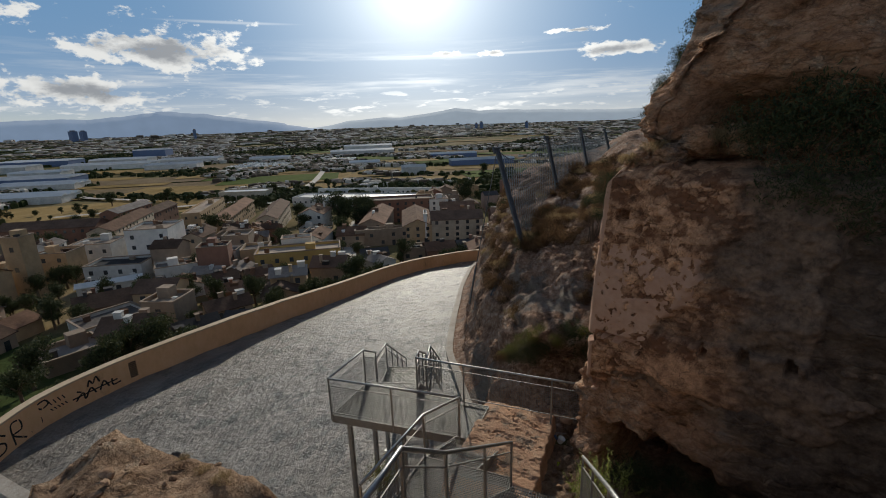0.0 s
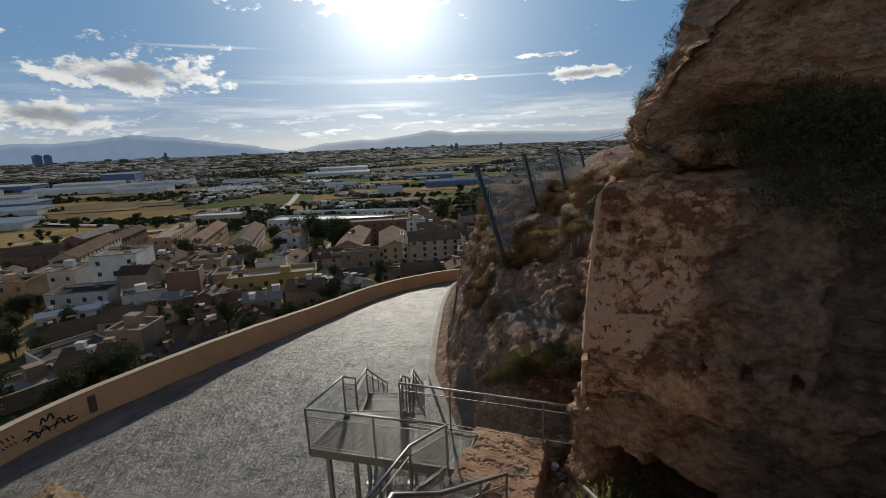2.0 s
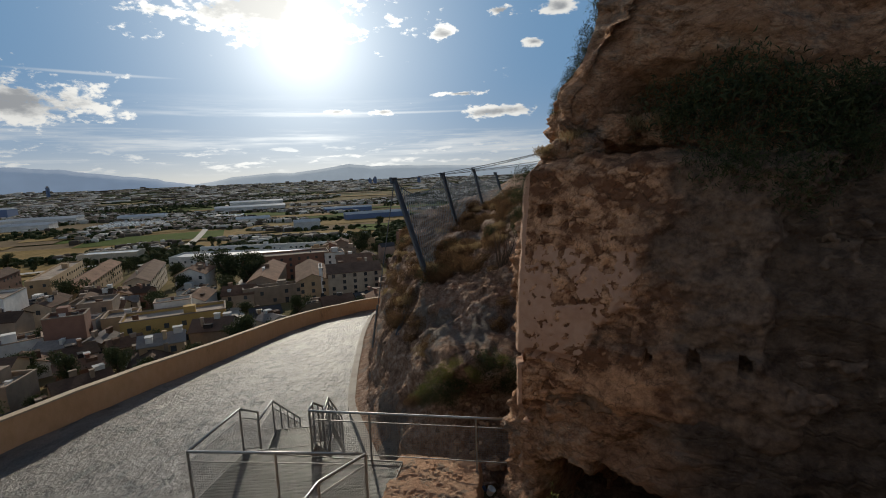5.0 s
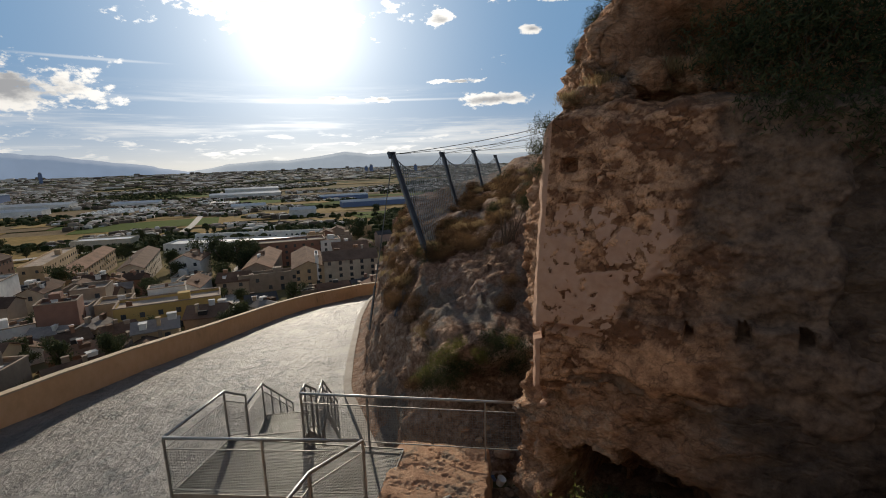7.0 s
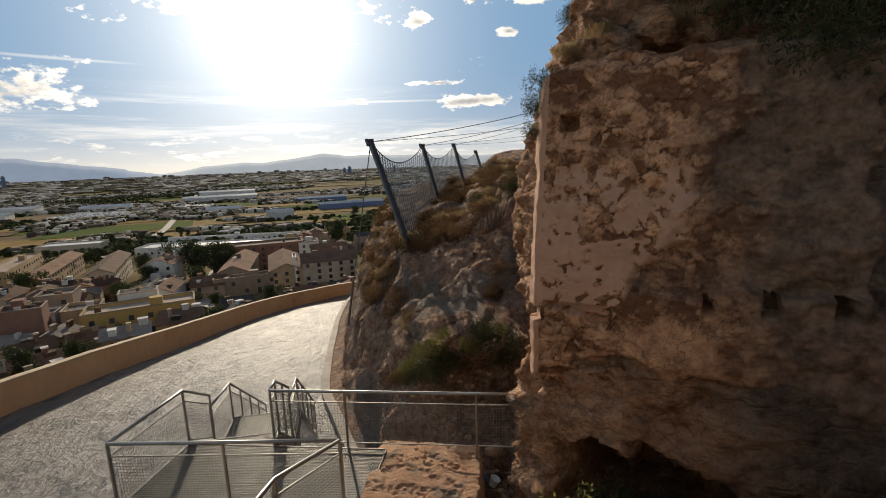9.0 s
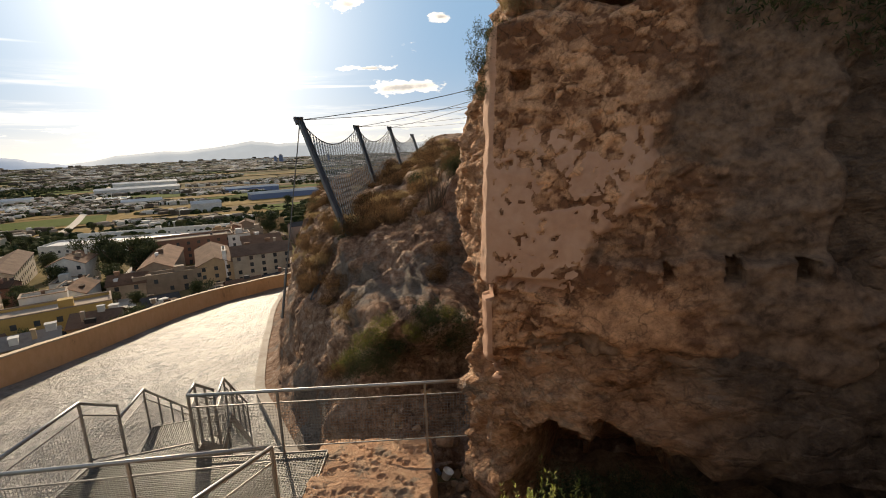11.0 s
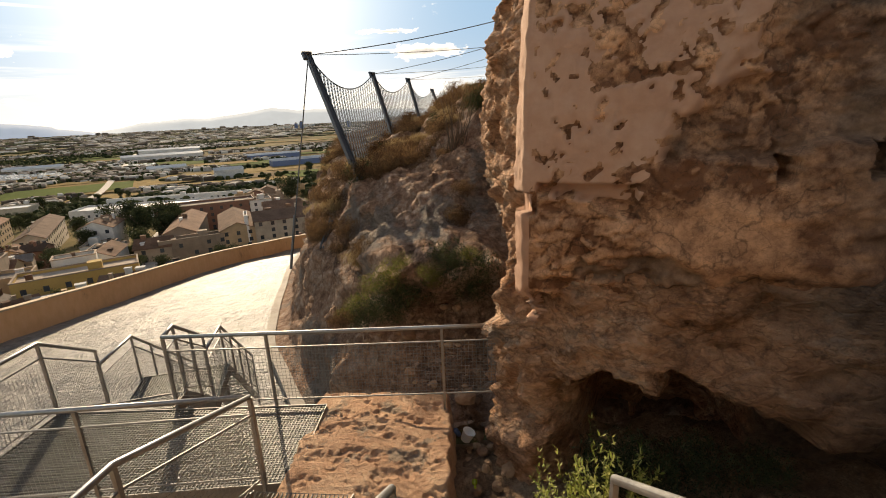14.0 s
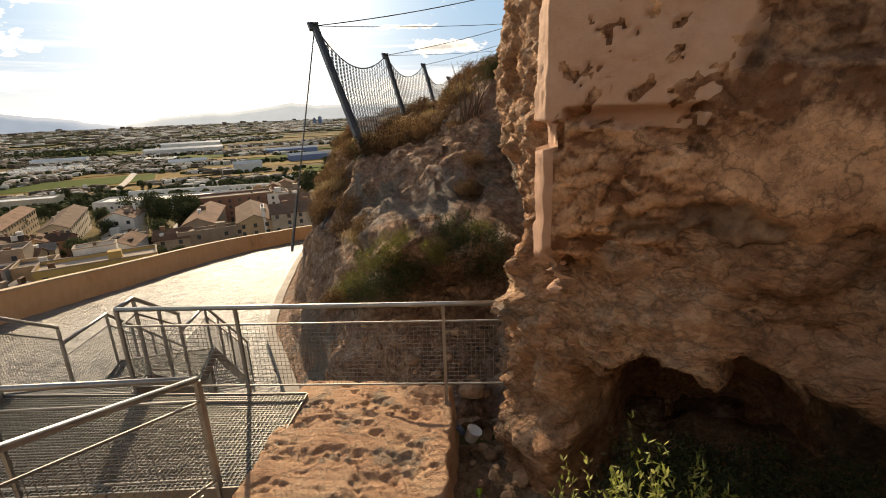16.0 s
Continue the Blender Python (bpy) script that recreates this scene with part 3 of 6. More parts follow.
PROFILE_BACK = [(-1.6, 0.4), (-0.2, 0.45), (0.9, 0.45), (1.7, 0.34), (2.8, 0.05), (3.6, 0.0), (4.2, 0.12), (5.5, 0.6), (6.0, 0.85), (6.25, 1.2), (6.55, 1.3), (6.85, 0.95), (7.3, 1.0), (8.4, 1.8), (9.6, 2.7), (11.5, 3.8), (15, 7)]
PROFILE_RIGHT = [(-1.6, 0.0), (-0.2, -0.30), (0.9, -0.2), (1.7, -0.1), (2.8, 0.1), (4.2, 0.3), (5.5, 0.9), (6.15, 1.3), (6.35, 1.45), (6.6, 1.65), (7.4, 2.2), (8.4, 2.9), (9.6, 3.6), (11.5, 4.4), (15, 7)]


def cliff_grid(line, levels):
    pts = []
    for i, p in enumerate(line):
        d = (line[min(i + 1, len(line) - 1)] - line[max(0, i - 1)]).normalized()
        pts.append((p, Vector((d.y, -d.x, 0))))
    vs = []
    for p, out in pts:
        out = -out if out.dot(Vector((-0.6, -0.8, 0))) < 0 and p.y > 3 else out
        out = out if out.x < 0 or p.y > 8 else -out
        wb = smooth(10.9, 12.0, p.y)
        wr = smooth(3.4, 5.0, p.x) if p.y < 9.6 else 0.0
        for z in levels:
            f, b, r = (lerp_table(t, z) for t in (PROFILE_FRONT, PROFILE_BACK, PROFILE_RIGHT))
            wl = max(wb, smooth(2.3, 1.3, p.x) * smooth(6.3, 6.7, z))
            inset = (f * (1 - wr) + r * wr) * (1 - wl) + b * wl
            q = Vector((p.x, p.y, z)) - out * inset
            s = q * 0.42
            k = 0.30 * fbm(s, 4) + 0.16 * (noise.ridged_multi_fractal(q * 0.8, 0.9, 2.2, 5, 1.0, 2.0) - 1.0)
            bed = Vector((q.x * 0.8, q.y * 0.8, q.z * 2.6 + 0.6 * fbm(q * 0.6, 3)))
            k += 0.15 * noise.fractal(bed * 1.1, 0.5, 2.2, 7) * (1 - 0.3 * wb) + 0.07 * (noise.ridged_multi_fractal(Vector((q.x + 0.5 * q.z, q.y, q.z * 1.6)) * 2.4, 0.7, 2.1, 4, 1.0, 2.0) - 1.0)
            calm = smooth(0.5, 0.9, p.x) * smooth(4.4, 3.4, p.x) * smooth(1.9, 2.5, z) * smooth(6.3, 5.8, z) * smooth(11.2, 10.6, p.y)
            k = k * (1 - 0.8 * calm) - 0.02 * calm
            # the cave at the foot
            cs = abs((p.x - 1.98) / 1.0) ** 3 + abs((z + 0.1) / 1.4) ** 3
            if p.y < 10.6:
                cave = max(0.0, 1 - cs + 0.4 * fbm(q * 2.3, 4))
                k -= 2.3 * smooth(0.0, 0.85, cave)
                k = min(k, k * 0.5 - 1.3 * smooth(0.98 + 0.03 * p.x, 0.25, z + 0.22 * fbm(q * 1.3, 3)) * smooth(1.25, 1.9, p.x) * smooth(7.5, 6.0, p.x))
            q2 = q + out * k
            q2.z += 0.22 * fbm(q * 0.8 + Vector((7, 3, 1)), 3)
            vs.append(q2)
    return vs


def build_cliff():
    line = fine_line([(x, y, 0) for x, y in CLIFF_PLAN], 0.05)
    line = [p for i, p in enumerate(line) if (7.9 < p.y < 15) or i % 4 == 0]
    levels = list(np.arange(-1.6, 7.6, 0.05)) + list(np.arange(7.6, 11, 0.08)) + list(np.arange(11, 15, 0.2))
    vs = cliff_grid(line, levels)
    m = len(levels)
    fs = [(i * m + k, (i + 1) * m + k, (i + 1) * m + k + 1, i * m + k + 1) for i in range(len(line) - 1) for k in range(m - 1)]
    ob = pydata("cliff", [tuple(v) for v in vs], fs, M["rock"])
    # right side darker: weathered rock, plus its shade put into the colour
    at = ob.data.attributes.new("bed_shade", "FLOAT", "POINT")
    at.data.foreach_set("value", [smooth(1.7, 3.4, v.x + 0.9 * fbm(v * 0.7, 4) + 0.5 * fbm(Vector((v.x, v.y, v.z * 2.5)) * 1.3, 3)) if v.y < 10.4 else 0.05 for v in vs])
    tagged(ob, "weathered ochre rock cliff with ledges and a dark hollow at its foot", "cliff", kind="structure")


build_ground()
build_road()
build_parapet()
build_hill()
build_terrain()
build_cliff()

# ---- old masonry facing on the cliff ----
WALL_C, WALL_T = Vector((0.66, 10.2, 0)), Vector((0.929, -0.37, 0)).normalized()
WALL_N = Vector((WALL_T.y, -WALL_T.x, 0))


def masonry_material():
    m = material("masonry", [(0.43, 0.235, 0.15), (0.53, 0.31, 0.205), (0.60, 0.38, 0.265)], 0.8, 0.9, 0.35, 16.0, fine=9)
    n, l = m.node_tree.nodes, m.node_tree.links
    b = n["Principled BSDF"]
    att = n.new("ShaderNodeAttribute")
    att.attribute_name = "bare"
    mr = n.new("ShaderNodeMapRange")
    mr.inputs[1].default_value, mr.inputs[2].default_value = 0.46, 0.54
    l.new(att.outputs["Fac"], mr.inputs[0])
    geo = n.new("ShaderNodeNewGeometry")
    tx = n.new("ShaderNodeTexNoise")
    tx.inputs["Scale"].default_value, tx.inputs["Detail"].default_value, tx.inputs["Roughness"].default_value = 4.5, 10, 0.72
    l.new(geo.outputs["Position"], tx.inputs["Vector"])
    rp = n.new("ShaderNodeValToRGB")
    rp.color_ramp.elements[0].position, rp.color_ramp.elements[1].position = 0.33, 0.68
    rp.color_ramp.elements[0].color, rp.color_ramp.elements[1].color = (0.20, 0.09, 0.045, 1), (0.72, 0.40, 0.225, 1)
    tn = n.new("ShaderNodeAttribute")
    tn.attribute_name = "tone"
    ma = n.new("ShaderNodeMath")
    ma.operation = "MULTIPLY_ADD"
    l.new(tn.outputs["Fac"], ma.inputs[0])
    ma.inputs[1].default_value = 0.17
    l.new(tx.outputs[0], ma.inputs[2])
    l.new(ma.outputs[0], rp.inputs[0])
    old = b.inputs["Base Color"].links[0].from_socket
    mx = n.new("ShaderNodeMix")
    mx.data_type = "RGBA"
    shade = None
    for sc, wide, deep in ((1.6, 0.012, 0.5), (5.0, 0.014, 0.35), (17.0, 0.035, 0.22)):
        tk = n.new("ShaderNodeTexNoise")
        tk.inputs["Scale"].default_value, tk.inputs["Detail"].default_value = sc, 6
        l.new(geo.outputs["Position"], tk.inputs["Vector"])
        m1 = n.new("ShaderNodeMath")
        m1.operation = "SUBTRACT"
        l.new(tk.outputs[0], m1.inputs[0])
        m1.inputs[1].default_value = 0.5
        m2 = n.new("ShaderNodeMath")
        m2.operation = "ABSOLUTE"
        l.new(m1.outputs[0], m2.inputs[0])
        m3 = n.new("ShaderNodeMapRange")
        m3.inputs[1].default_value, m3.inputs[2].default_value, m3.inputs[3].default_value = 0.0, wide, 1 - deep
        l.new(m2.outputs[0], m3.inputs[0])
        if shade is None:
            shade = m3.outputs[0]
        else:
            m4 = n.new("ShaderNodeMath")
            m4.operation = "MULTIPLY"
            l.new(shade, m4.inputs[0])
            l.new(m3.outputs[0], m4.inputs[1])
            shade = m4.outputs[0]
    sc_n = n.new("ShaderNodeVectorMath")
    sc_n.operation = "SCALE"
    l.new(rp.outputs[0], sc_n.inputs[0])
    l.new(shade, sc_n.inputs[3])
    l.new(mr.outputs[0], mx.inputs[0])
    l.new(old, mx.inputs[6])
    l.new(sc_n.outputs[0], mx.inputs[7])
    gr = n.new("ShaderNodeAttribute")
    gr.attribute_name = "grey"
    gm = n.new("ShaderNodeMix")
    gm.data_type = "RGBA"
    rg = n.new("ShaderNodeValToRGB")
    rg.color_ramp.elements[0].position, rg.color_ramp.elements[1].position = 0.36, 0.66
    rg.color_ramp.elements[0].color, rg.color_ramp.elements[1].color = (0.08, 0.05, 0.035, 1), (0.29, 0.19, 0.128, 1)
    l.new(tx.outputs[0], rg.inputs[0])
    l.new(gr.outputs["Fac"], gm.inputs[0])
    l.new(mx.outputs[2], gm.inputs[6])
    l.new(rg.outputs[0], gm.inputs[7])
    l.new(gm.outputs[2], b.inputs["Base Color"])
    return m


# where the plaster ends against the bare rock, and the broken ledge of the older wall under it
SEAM = [(3.2, 1.1), (3.43, 1.25), (3.84, 1.72), (4.2, 1.8), (4.6, 1.95), (5.2, 2.15), (6.4, 2.3)]
LEDGE = [(0.0, 2.97), (0.93, 2.99), (0.96, 3.17), (2.06, 3.25), (2.36, 3.3), (3.04, 3.33), (4.7, 3.45)]


def build_masonry():
    step = 0.023
    ss, zs = np.arange(-0.6, 4.7, step), np.arange(1.3, 6.5, step)
    vs, bare, tones, grey_shade, gone = [], [], [], [], []
    for s in ss:
        for z in zs:
            wob = 0.05 * fbm(Vector((0, 0, z * 1.2)), 3)
            if s >= 0:
                p = WALL_C + WALL_T * s
            else:
                p = WALL_C + Vector((-0.05, 1.0, 0)) * (-s)
            q = Vector((s, 0, z))
            lean = lerp_table([(0.9, 0.10), (1.7, 0.0), (2.8, 0.0), (4.2, -0.10), (5.5, -0.38), (6.5, -0.62)], z)
            # bare stone: low part, upper left band, right side, and flaked spots in the plaster
            diag = lerp_table(SEAM, z) + 0.22 * fbm(q * 1.6 + Vector((3, 0, 0)), 4)
            ledge = lerp_table(LEDGE, s) + 0.07 * fbm(Vector((s * 2.2, 1, 0)), 4) + 0.04 * noise.cell(Vector((s * 5.5, 0.5, 0.5)))
            above = smooth(ledge - 0.015, ledge + 0.035, z)
            beyond = smooth(diag - 0.10, diag + 0.22, s) * above
            under = smooth(0.98, 1.12, s + 0.08 * fbm(q * 3, 3)) * (1 - above)
            zone = smooth(2.95, 2.7, z + 0.06 * fbm(q * 2)) + beyond + under
            zone += 0.75 * smooth(4.4, 4.9, z + 0.35 * fbm(q * 1.7))
            flake = fbm(q * 2.1 + Vector((0, 5, 0)), 5) + 0.35 * fbm(q * 6, 3)
            zone += smooth(0.10, 0.34, flake - (0.20 - 0.38 * smooth(3.3, 4.6, z)))
            zone += 0.8 * smooth(0.30, 0.42, fbm(q * 7 + Vector((1, 2, 3)), 3) + 0.25 * fbm(q * 1.5, 2))
            b = min(1.0, zone)
            hard = smooth(0.44, 0.56, b)
            low = smooth(2.95, 2.75, z)
            smear = under * smooth(ledge - 0.12, ledge - 0.45, z + 0.25 * fbm(q * 2.2, 3)) * smooth(-0.25, 0.1, fbm(q * 1.3 + Vector((0, 2, 6)), 3))
            scar = smooth(1.0, 0.35, ((s - 1.25) / 0.78) ** 2 + ((z - 2.14 + 0.08 * (s - 1.2)) / 0.24) ** 2 + 0.9 * fbm(q * 2.8, 5))
            wq = q + 0.10 * noise.noise_vector(q * 2.3)
            v = noise.voronoi(Vector((wq.x * (6.4 - 2.6 * low), wq.z * (9.0 + 1.0 * low), 2.0)))
            tone = noise.cell(v[1][0] * 7.3 + Vector((0.5, 0.5, 0.5)))
            built = smooth(3.0, 2.0, s + 0.4 * fbm(q * 1.4, 3)) * (1 - 0.65 * low * smooth(0.8, 1.5, s)) * (0.6 + 0.4 * smooth(0.1, -0.25, fbm(q * 1.9 + Vector((4, 4, 4)), 3)))
            crag = 0.055 * noise.fractal(Vector((s * 1.6, 3, z * 2.4)), 0.55, 2.1, 6)
            stones = built * (0.042 * smooth(0.0, 0.16, v[0][1] - v[0][0]) + 0.02 * tone) - 0.035 + crag * (1.3 - built) + low * 0.06 * fbm(Vector((s * 0.9, 4, z * 2.6)), 4)
            tone *= built
            if s < 0.14:
                stones *= smooth(0.0, 0.14, s)
            stones *= 1 - 0.75 * smear
            off = 0.10 + lean + wob * 0.6 + 0.05 * fbm(q * 0.8) + hard * stones + (1 - hard) * (0.006 * fbm(q * 9) + 0.012 * fbm(q * 3, 3))
            off -= beyond * (0.16 + 0.14 * fbm(Vector((s * 0.8, 2, z * 1.1)), 5)) - 0.05 * under * smooth(1.0, 1.3, s)
            off -= scar * (0.07 + 0.06 * fbm(q * 5, 4))
            for hs, hz, w, h in ((2.63, 3.20, 0.085, 0.12), (3.27, 3.22, 0.085, 0.125), (2.03, 3.14, 0.06, 0.09), (0.33, 5.30, 0.11, 0.10)):
                if abs(s - hs) < w + 0.02 * fbm(q * 9) and abs(z - hz) < h + 0.02 * fbm(q * 8):
                    off -= 0.34
            if 0.10 < s < 0.98 + 0.04 * fbm(q * 4) and lerp_table([(0.1, 2.93), (0.6, 2.86), (0.8, 2.72), (1.0, 2.70)], s) + 0.05 * fbm(q * 5) < z < 2.99 + 0.015 * fbm(q * 6):
                off -= 0.19
            if s < 0.11 and 2.70 + 0.03 * fbm(q * 6) < z < 2.90:
                off -= 0.10
            fade = max(smooth(3.5, 4.6, s + 0.7 * fbm(q * 1.2)), smooth(5.9, 6.35, z + 0.2 * fbm(q * 1.6)), smooth(1.95, 1.5, z + 0.35 * fbm(q * 1.7 + Vector((9, 0, 0)))))
            off -= 0.75 * fade + 0.32 * smooth(2.35, 1.55, z + 0.12 * fbm(q * 1.9, 3)) * smooth(0.02, 0.4, s)
            gone.append(fade > 0.55 or (z < 2.0 and fade > 0.25))
            nrm = WALL_N if s >= 0 else Vector((-1, -0.05, 0))
            if s < 0:
                off = off - 0.08 + 0.007 * fbm(Vector((s * 4, 2, z * 9)), 4) - 0.3 * smooth(-0.3, -0.5, s + 0.12 * fbm(Vector((1, 6, z * 3)), 4))
                p = p + WALL_N * 0.10 + WALL_N * lean
                off -= lean + 0.0
            vs.append(tuple(p + nrm * off + Vector((0, 0, z))))
            bare.append(b * smooth(-0.02, 0.1, s) if s < 0.1 else b)
            tone -= 0.9 * smooth(0.12, 0.38, fbm(Vector((s * 1.0, 7, z * 2.2)), 4)) * b
            tone -= 0.6 * smooth(1.6, 2.4, s + 0.3 * fbm(q * 1.3, 3)) * b
            tone = tone * (1 - smear) + 0.35 * smear
            # grey-brown rock, with shade painted in towards the right and beyond the seam
            grey_shade.append(min(1.0, 0.95 * smooth(1.6, 3.1, s + 0.6 * fbm(q * 1.1 + Vector((2, 8, 0)), 4)) + 0.85 * beyond * smooth(-0.25, 0.15, fbm(q * 0.9 + Vector((5, 1, 0)), 4)) + 0.9 * scar + 0.3 * beyond))
            tones.append(tone if v[0][1] - v[0][0] > 0.05 else tone - 0.9 * built)
    m = len(zs)
    fs = [(i * m + k, (i + 1) * m + k, (i + 1) * m + k + 1, i * m + k + 1) for i in range(len(ss) - 1) for k in range(m - 1) if not (gone[i * m + k] and gone[(i + 1) * m + k + 1])]
    ob = pydata("masonry_wall", vs, fs, masonry_material())
    at = ob.data.attributes.new("bare", "FLOAT", "POINT")
    at.data.foreach_set("value", bare)
    at = ob.data.attributes.new("tone", "FLOAT", "POINT")
    at.data.foreach_set("value", tones)
    at = ob.data.attributes.new("grey", "FLOAT", "POINT")
    at.data.foreach_set("value", grey_shade)
    tagged(ob, "old rubble masonry with flaking pink lime plaster and square putlog holes", "wall", kind="structure")


build_masonry()


# ---- steel stairs, platforms and guard rails ----
def guard(base, label, height=1.05, group="steel guard rails", posts=None, mesh=True):
    """A guard along base points: tube on top, flat posts, thin bars and a wire mesh."""
    base = [Vector(p) for p in base]
    g = thing("guard_rail", label, "railing", group, base[0])
    o = base[0]
    up_h = Vector((0, 0, height))
    rel = [p - o for p in base]
    bm = bmesh.new()
    tube(bm, [p + up_h for p in rel], 0.026)
    part("top_rail", bm, M["steel"], g, "round polished steel tube", smooth=True)
    spots = []
    for i, (a, b) in enumerate(zip(rel, rel[1:])):
        flat = Vector((b.x - a.x, b.y - a.y))
        n = max(1, round(flat.length / 1.25)) if posts is None else posts[i]
        for k in range(n + 1):
            if k == n and i < len(rel) - 2:
                continue
            spots.append((a.lerp(b, k / n), math.atan2(b.y - a.y, b.x - a.x)))
    for p, ang in spots:
        bm = bmesh.new()
        put(bm, (-0.017, -0.017, -0.16), (0.017, 0.017, height - 0.015), Matrix.Translation(p) @ Matrix.Rotation(ang, 4, "Z"))
        part("post", bm, M["steel"], g)
    for nm, z, r in (("middle_bar", height - 0.2, 0.011), ("bottom_bar", 0.09, 0.011)):
        bm = bmesh.new()
        tube(bm, [p + Vector((0, 0, z)) for p in rel], r, 6)
        part(nm, bm, M["wire"], g)
    if mesh:
        for a, b in zip(rel, rel[1:]):
            bm = bmesh.new()
            flat = Vector((b.x - a.x, b.y - a.y)).length
            n = int(flat / 0.046)
            for k in range(1, n):
                p = a.lerp(b, k / n)
                bar(bm, p + Vector((0, 0, 0.09)), p + Vector((0, 0, height - 0.2)), 0.0025, 3)
            z = 0.14
            while z < height - 0.22:
                bar(bm, a + Vector((0, 0, z)), b + Vector((0, 0, z)), 0.0025, 3)
                z += 0.05
            tagged(part("wire_mesh", bm, M["wire"], g, "fine welded wire mesh"), kind="stuff")
    return g


def grating_area(corners, z, name, label, gap=0.042, edge=0.2):
    """A platform: steel edge channels round a floor of crossing bars. corners: four points in order."""
    c = [Vector((x, y, 0)) for x, y in corners]
    o = Vector((c[0].x, c[0].y, z))
    e = thing(name, label, "platform", at=o)
    c = [p - c[0] for p in c]

    def lines(a, b, p, q, r_w, deep):
        n = max(2, int(max((b - a).length, (q - p).length) / gap))
        bm = bmesh.new()
        for k in range(n + 1):
            s, t = a.lerp(b, k / n), p.lerp(q, k / n)
            d = (t - s).normalized()
            sd = Vector((-d.y, d.x, 0)) * r_w
            vs = [bm.verts.new(v) for v in (s - sd, s + sd, t + sd, t - sd, s - sd - Vector((0, 0, deep)), s + sd - Vector((0, 0, deep)), t + sd - Vector((0, 0, deep)), t - sd - Vector((0, 0, deep)))]
            for f in ((0, 1, 2, 3), (4, 7, 6, 5), (0, 4, 5, 1), (1, 5, 6, 2), (2, 6, 7, 3), (3, 7, 4, 0)):
                bm.faces.new([vs[i] for i in f])
        return bm

    tagged(part("grating_floor", lines(c[0], c[1], c[3], c[2], 0.0028, 0.03), M["grating"], e), kind="stuff")
    tagged(part("grating_cross", lines(c[0], c[3], c[1], c[2], 0.0032, 0.012), M["grating"], e), kind="stuff")
    for k in range(4):
        a, b = c[k], c[(k + 1) % 4]
        d = (b - a).normalized()
        bm = bmesh.new()
        rot = Matrix.Translation(a) @ Matrix.Rotation(math.atan2(d.y, d.x), 4, "Z")
        put(bm, (0, -0.012, -edge), ((b - a).length, 0.0, 0.012), rot)
        put(bm, (0.01, 0.0, -edge), ((b - a).length - 0.01, 0.06, -edge + 0.01), rot)
        part("edge_beam", bm, M["wire"], e)
    return e


def flight(start, direction, width, risers, rise, going, label):
    """A stair flight of grating treads between two stringers, going down from start."""
    s = Vector(start)
    d = Vector((*direction, 0)).normalized()
    w = Vector((d.y, -d.x, 0))
    f = thing("stair_flight", label, "stairs", "steel stair flights", s)
    for k in range(1, risers):
        bm = bmesh.new()
        a = d * going * (k - 1) - Vector((0, 0, rise * k))
        n = int(width / 0.042)
        for i in range(n + 1):
            p = a + w * (width * i / n)
            m4 = Matrix.Translation(p) @ Matrix.Rotation(math.atan2(d.y, d.x), 4, "Z")
            put(bm, (0, -0.0025, -0.03), (going + 0.01, 0.0025, 0), m4)
        for i in range(5):
            p = a + d * (going * (i + 0.02) / 4)
            bar(bm, p, p + w * width, 0.004 if i else 0.012, 4)
        part("tread", bm, M["grating"], f)
    run = d * going * (risers - 1) - Vector((0, 0, rise * (risers - 1)))
    for off in (-0.02, width + 0.02):
        bm = bmesh.new()
        a = w * off - Vector((0, 0, 0.04))
        b = a + run + d * 0.12 - Vector((0, 0, rise * 0.7))
        vs = []
        for p in (a, b):
            for sx in (-0.006, 0.006):
                for dz in (0.05, -0.2):
                    vs.append(bm.verts.new(p + w * sx + Vector((0, 0, dz))))
        for q in ((0, 1, 3, 2), (4, 6, 7, 5), (0, 4, 5, 1), (2, 3, 7, 6), (0, 2, 6, 4), (1, 5, 7, 3)):
            bm.faces.new([vs[i] for i in q])
        part("stringer", bm, M["steel"], f)
    return f


def leg(x, y, z0, z1):
    bm = bmesh.new()
    put(bm, (-0.05, -0.05, z0 + 0.02), (0.05, 0.05, z1))
    put(bm, (-0.11, -0.11, z0), (0.11, 0.11, z0 + 0.02))
    ob = part("support_leg", bm, M["steel"])
    ob.location = (x, y, 0)
    tagged(ob, "square galvanised steel leg under the stair platform", "support leg", "platform legs")


ST_D = Vector((-0.27, 0.963))
ST_N = Vector((0.963, 0.27))


def st(along, across):
    p = ST_D * along + ST_N * across
    return (p.x, p.y)


# main landing and lower flights
grating_area([(-5.48, 9.53), (-1.86, 9.77), (-1.82, 11.12), (-5.42, 11.12)], 0.0, "landing_platform", "galvanised steel grating platform on square legs")
a0, a1 = st(12.19, -2.21), st(12.19, -0.67)
grating_area([(-5.40, 11.14), (-3.9, 11.17), (a1[0], a1[1]), (a0[0], a0[1] + 0.0)], 0.0, "stair_landing", "steel grating strip at the head of the lower stairs")
flight((*st(12.21, -2.19), 0.0), ST_D, 1.5, 6, 0.175, 0.25, "steel flight of grating treads from the landing")
b0, b1, b2, b3 = st(13.5, -2.21), st(13.5, -0.67), st(14.9, -0.67), st(14.9, -2.21)
grating_area([b0, b1, b2, b3], -1.05, "lower_platform", "small steel grating platform between two lower flights")
flight((*st(14.92, -2.19), -1.05), ST_D, 1.5, 13, 0.184, 0.2, "steel flight of grating treads down to the concrete ramp")
for x, y in ((-5.1, 9.7), (-4.2, 10.9), (-2.35, 9.95), (-5.15, 10.95)):
    leg(x, y, ROAD_Z, -0.19)
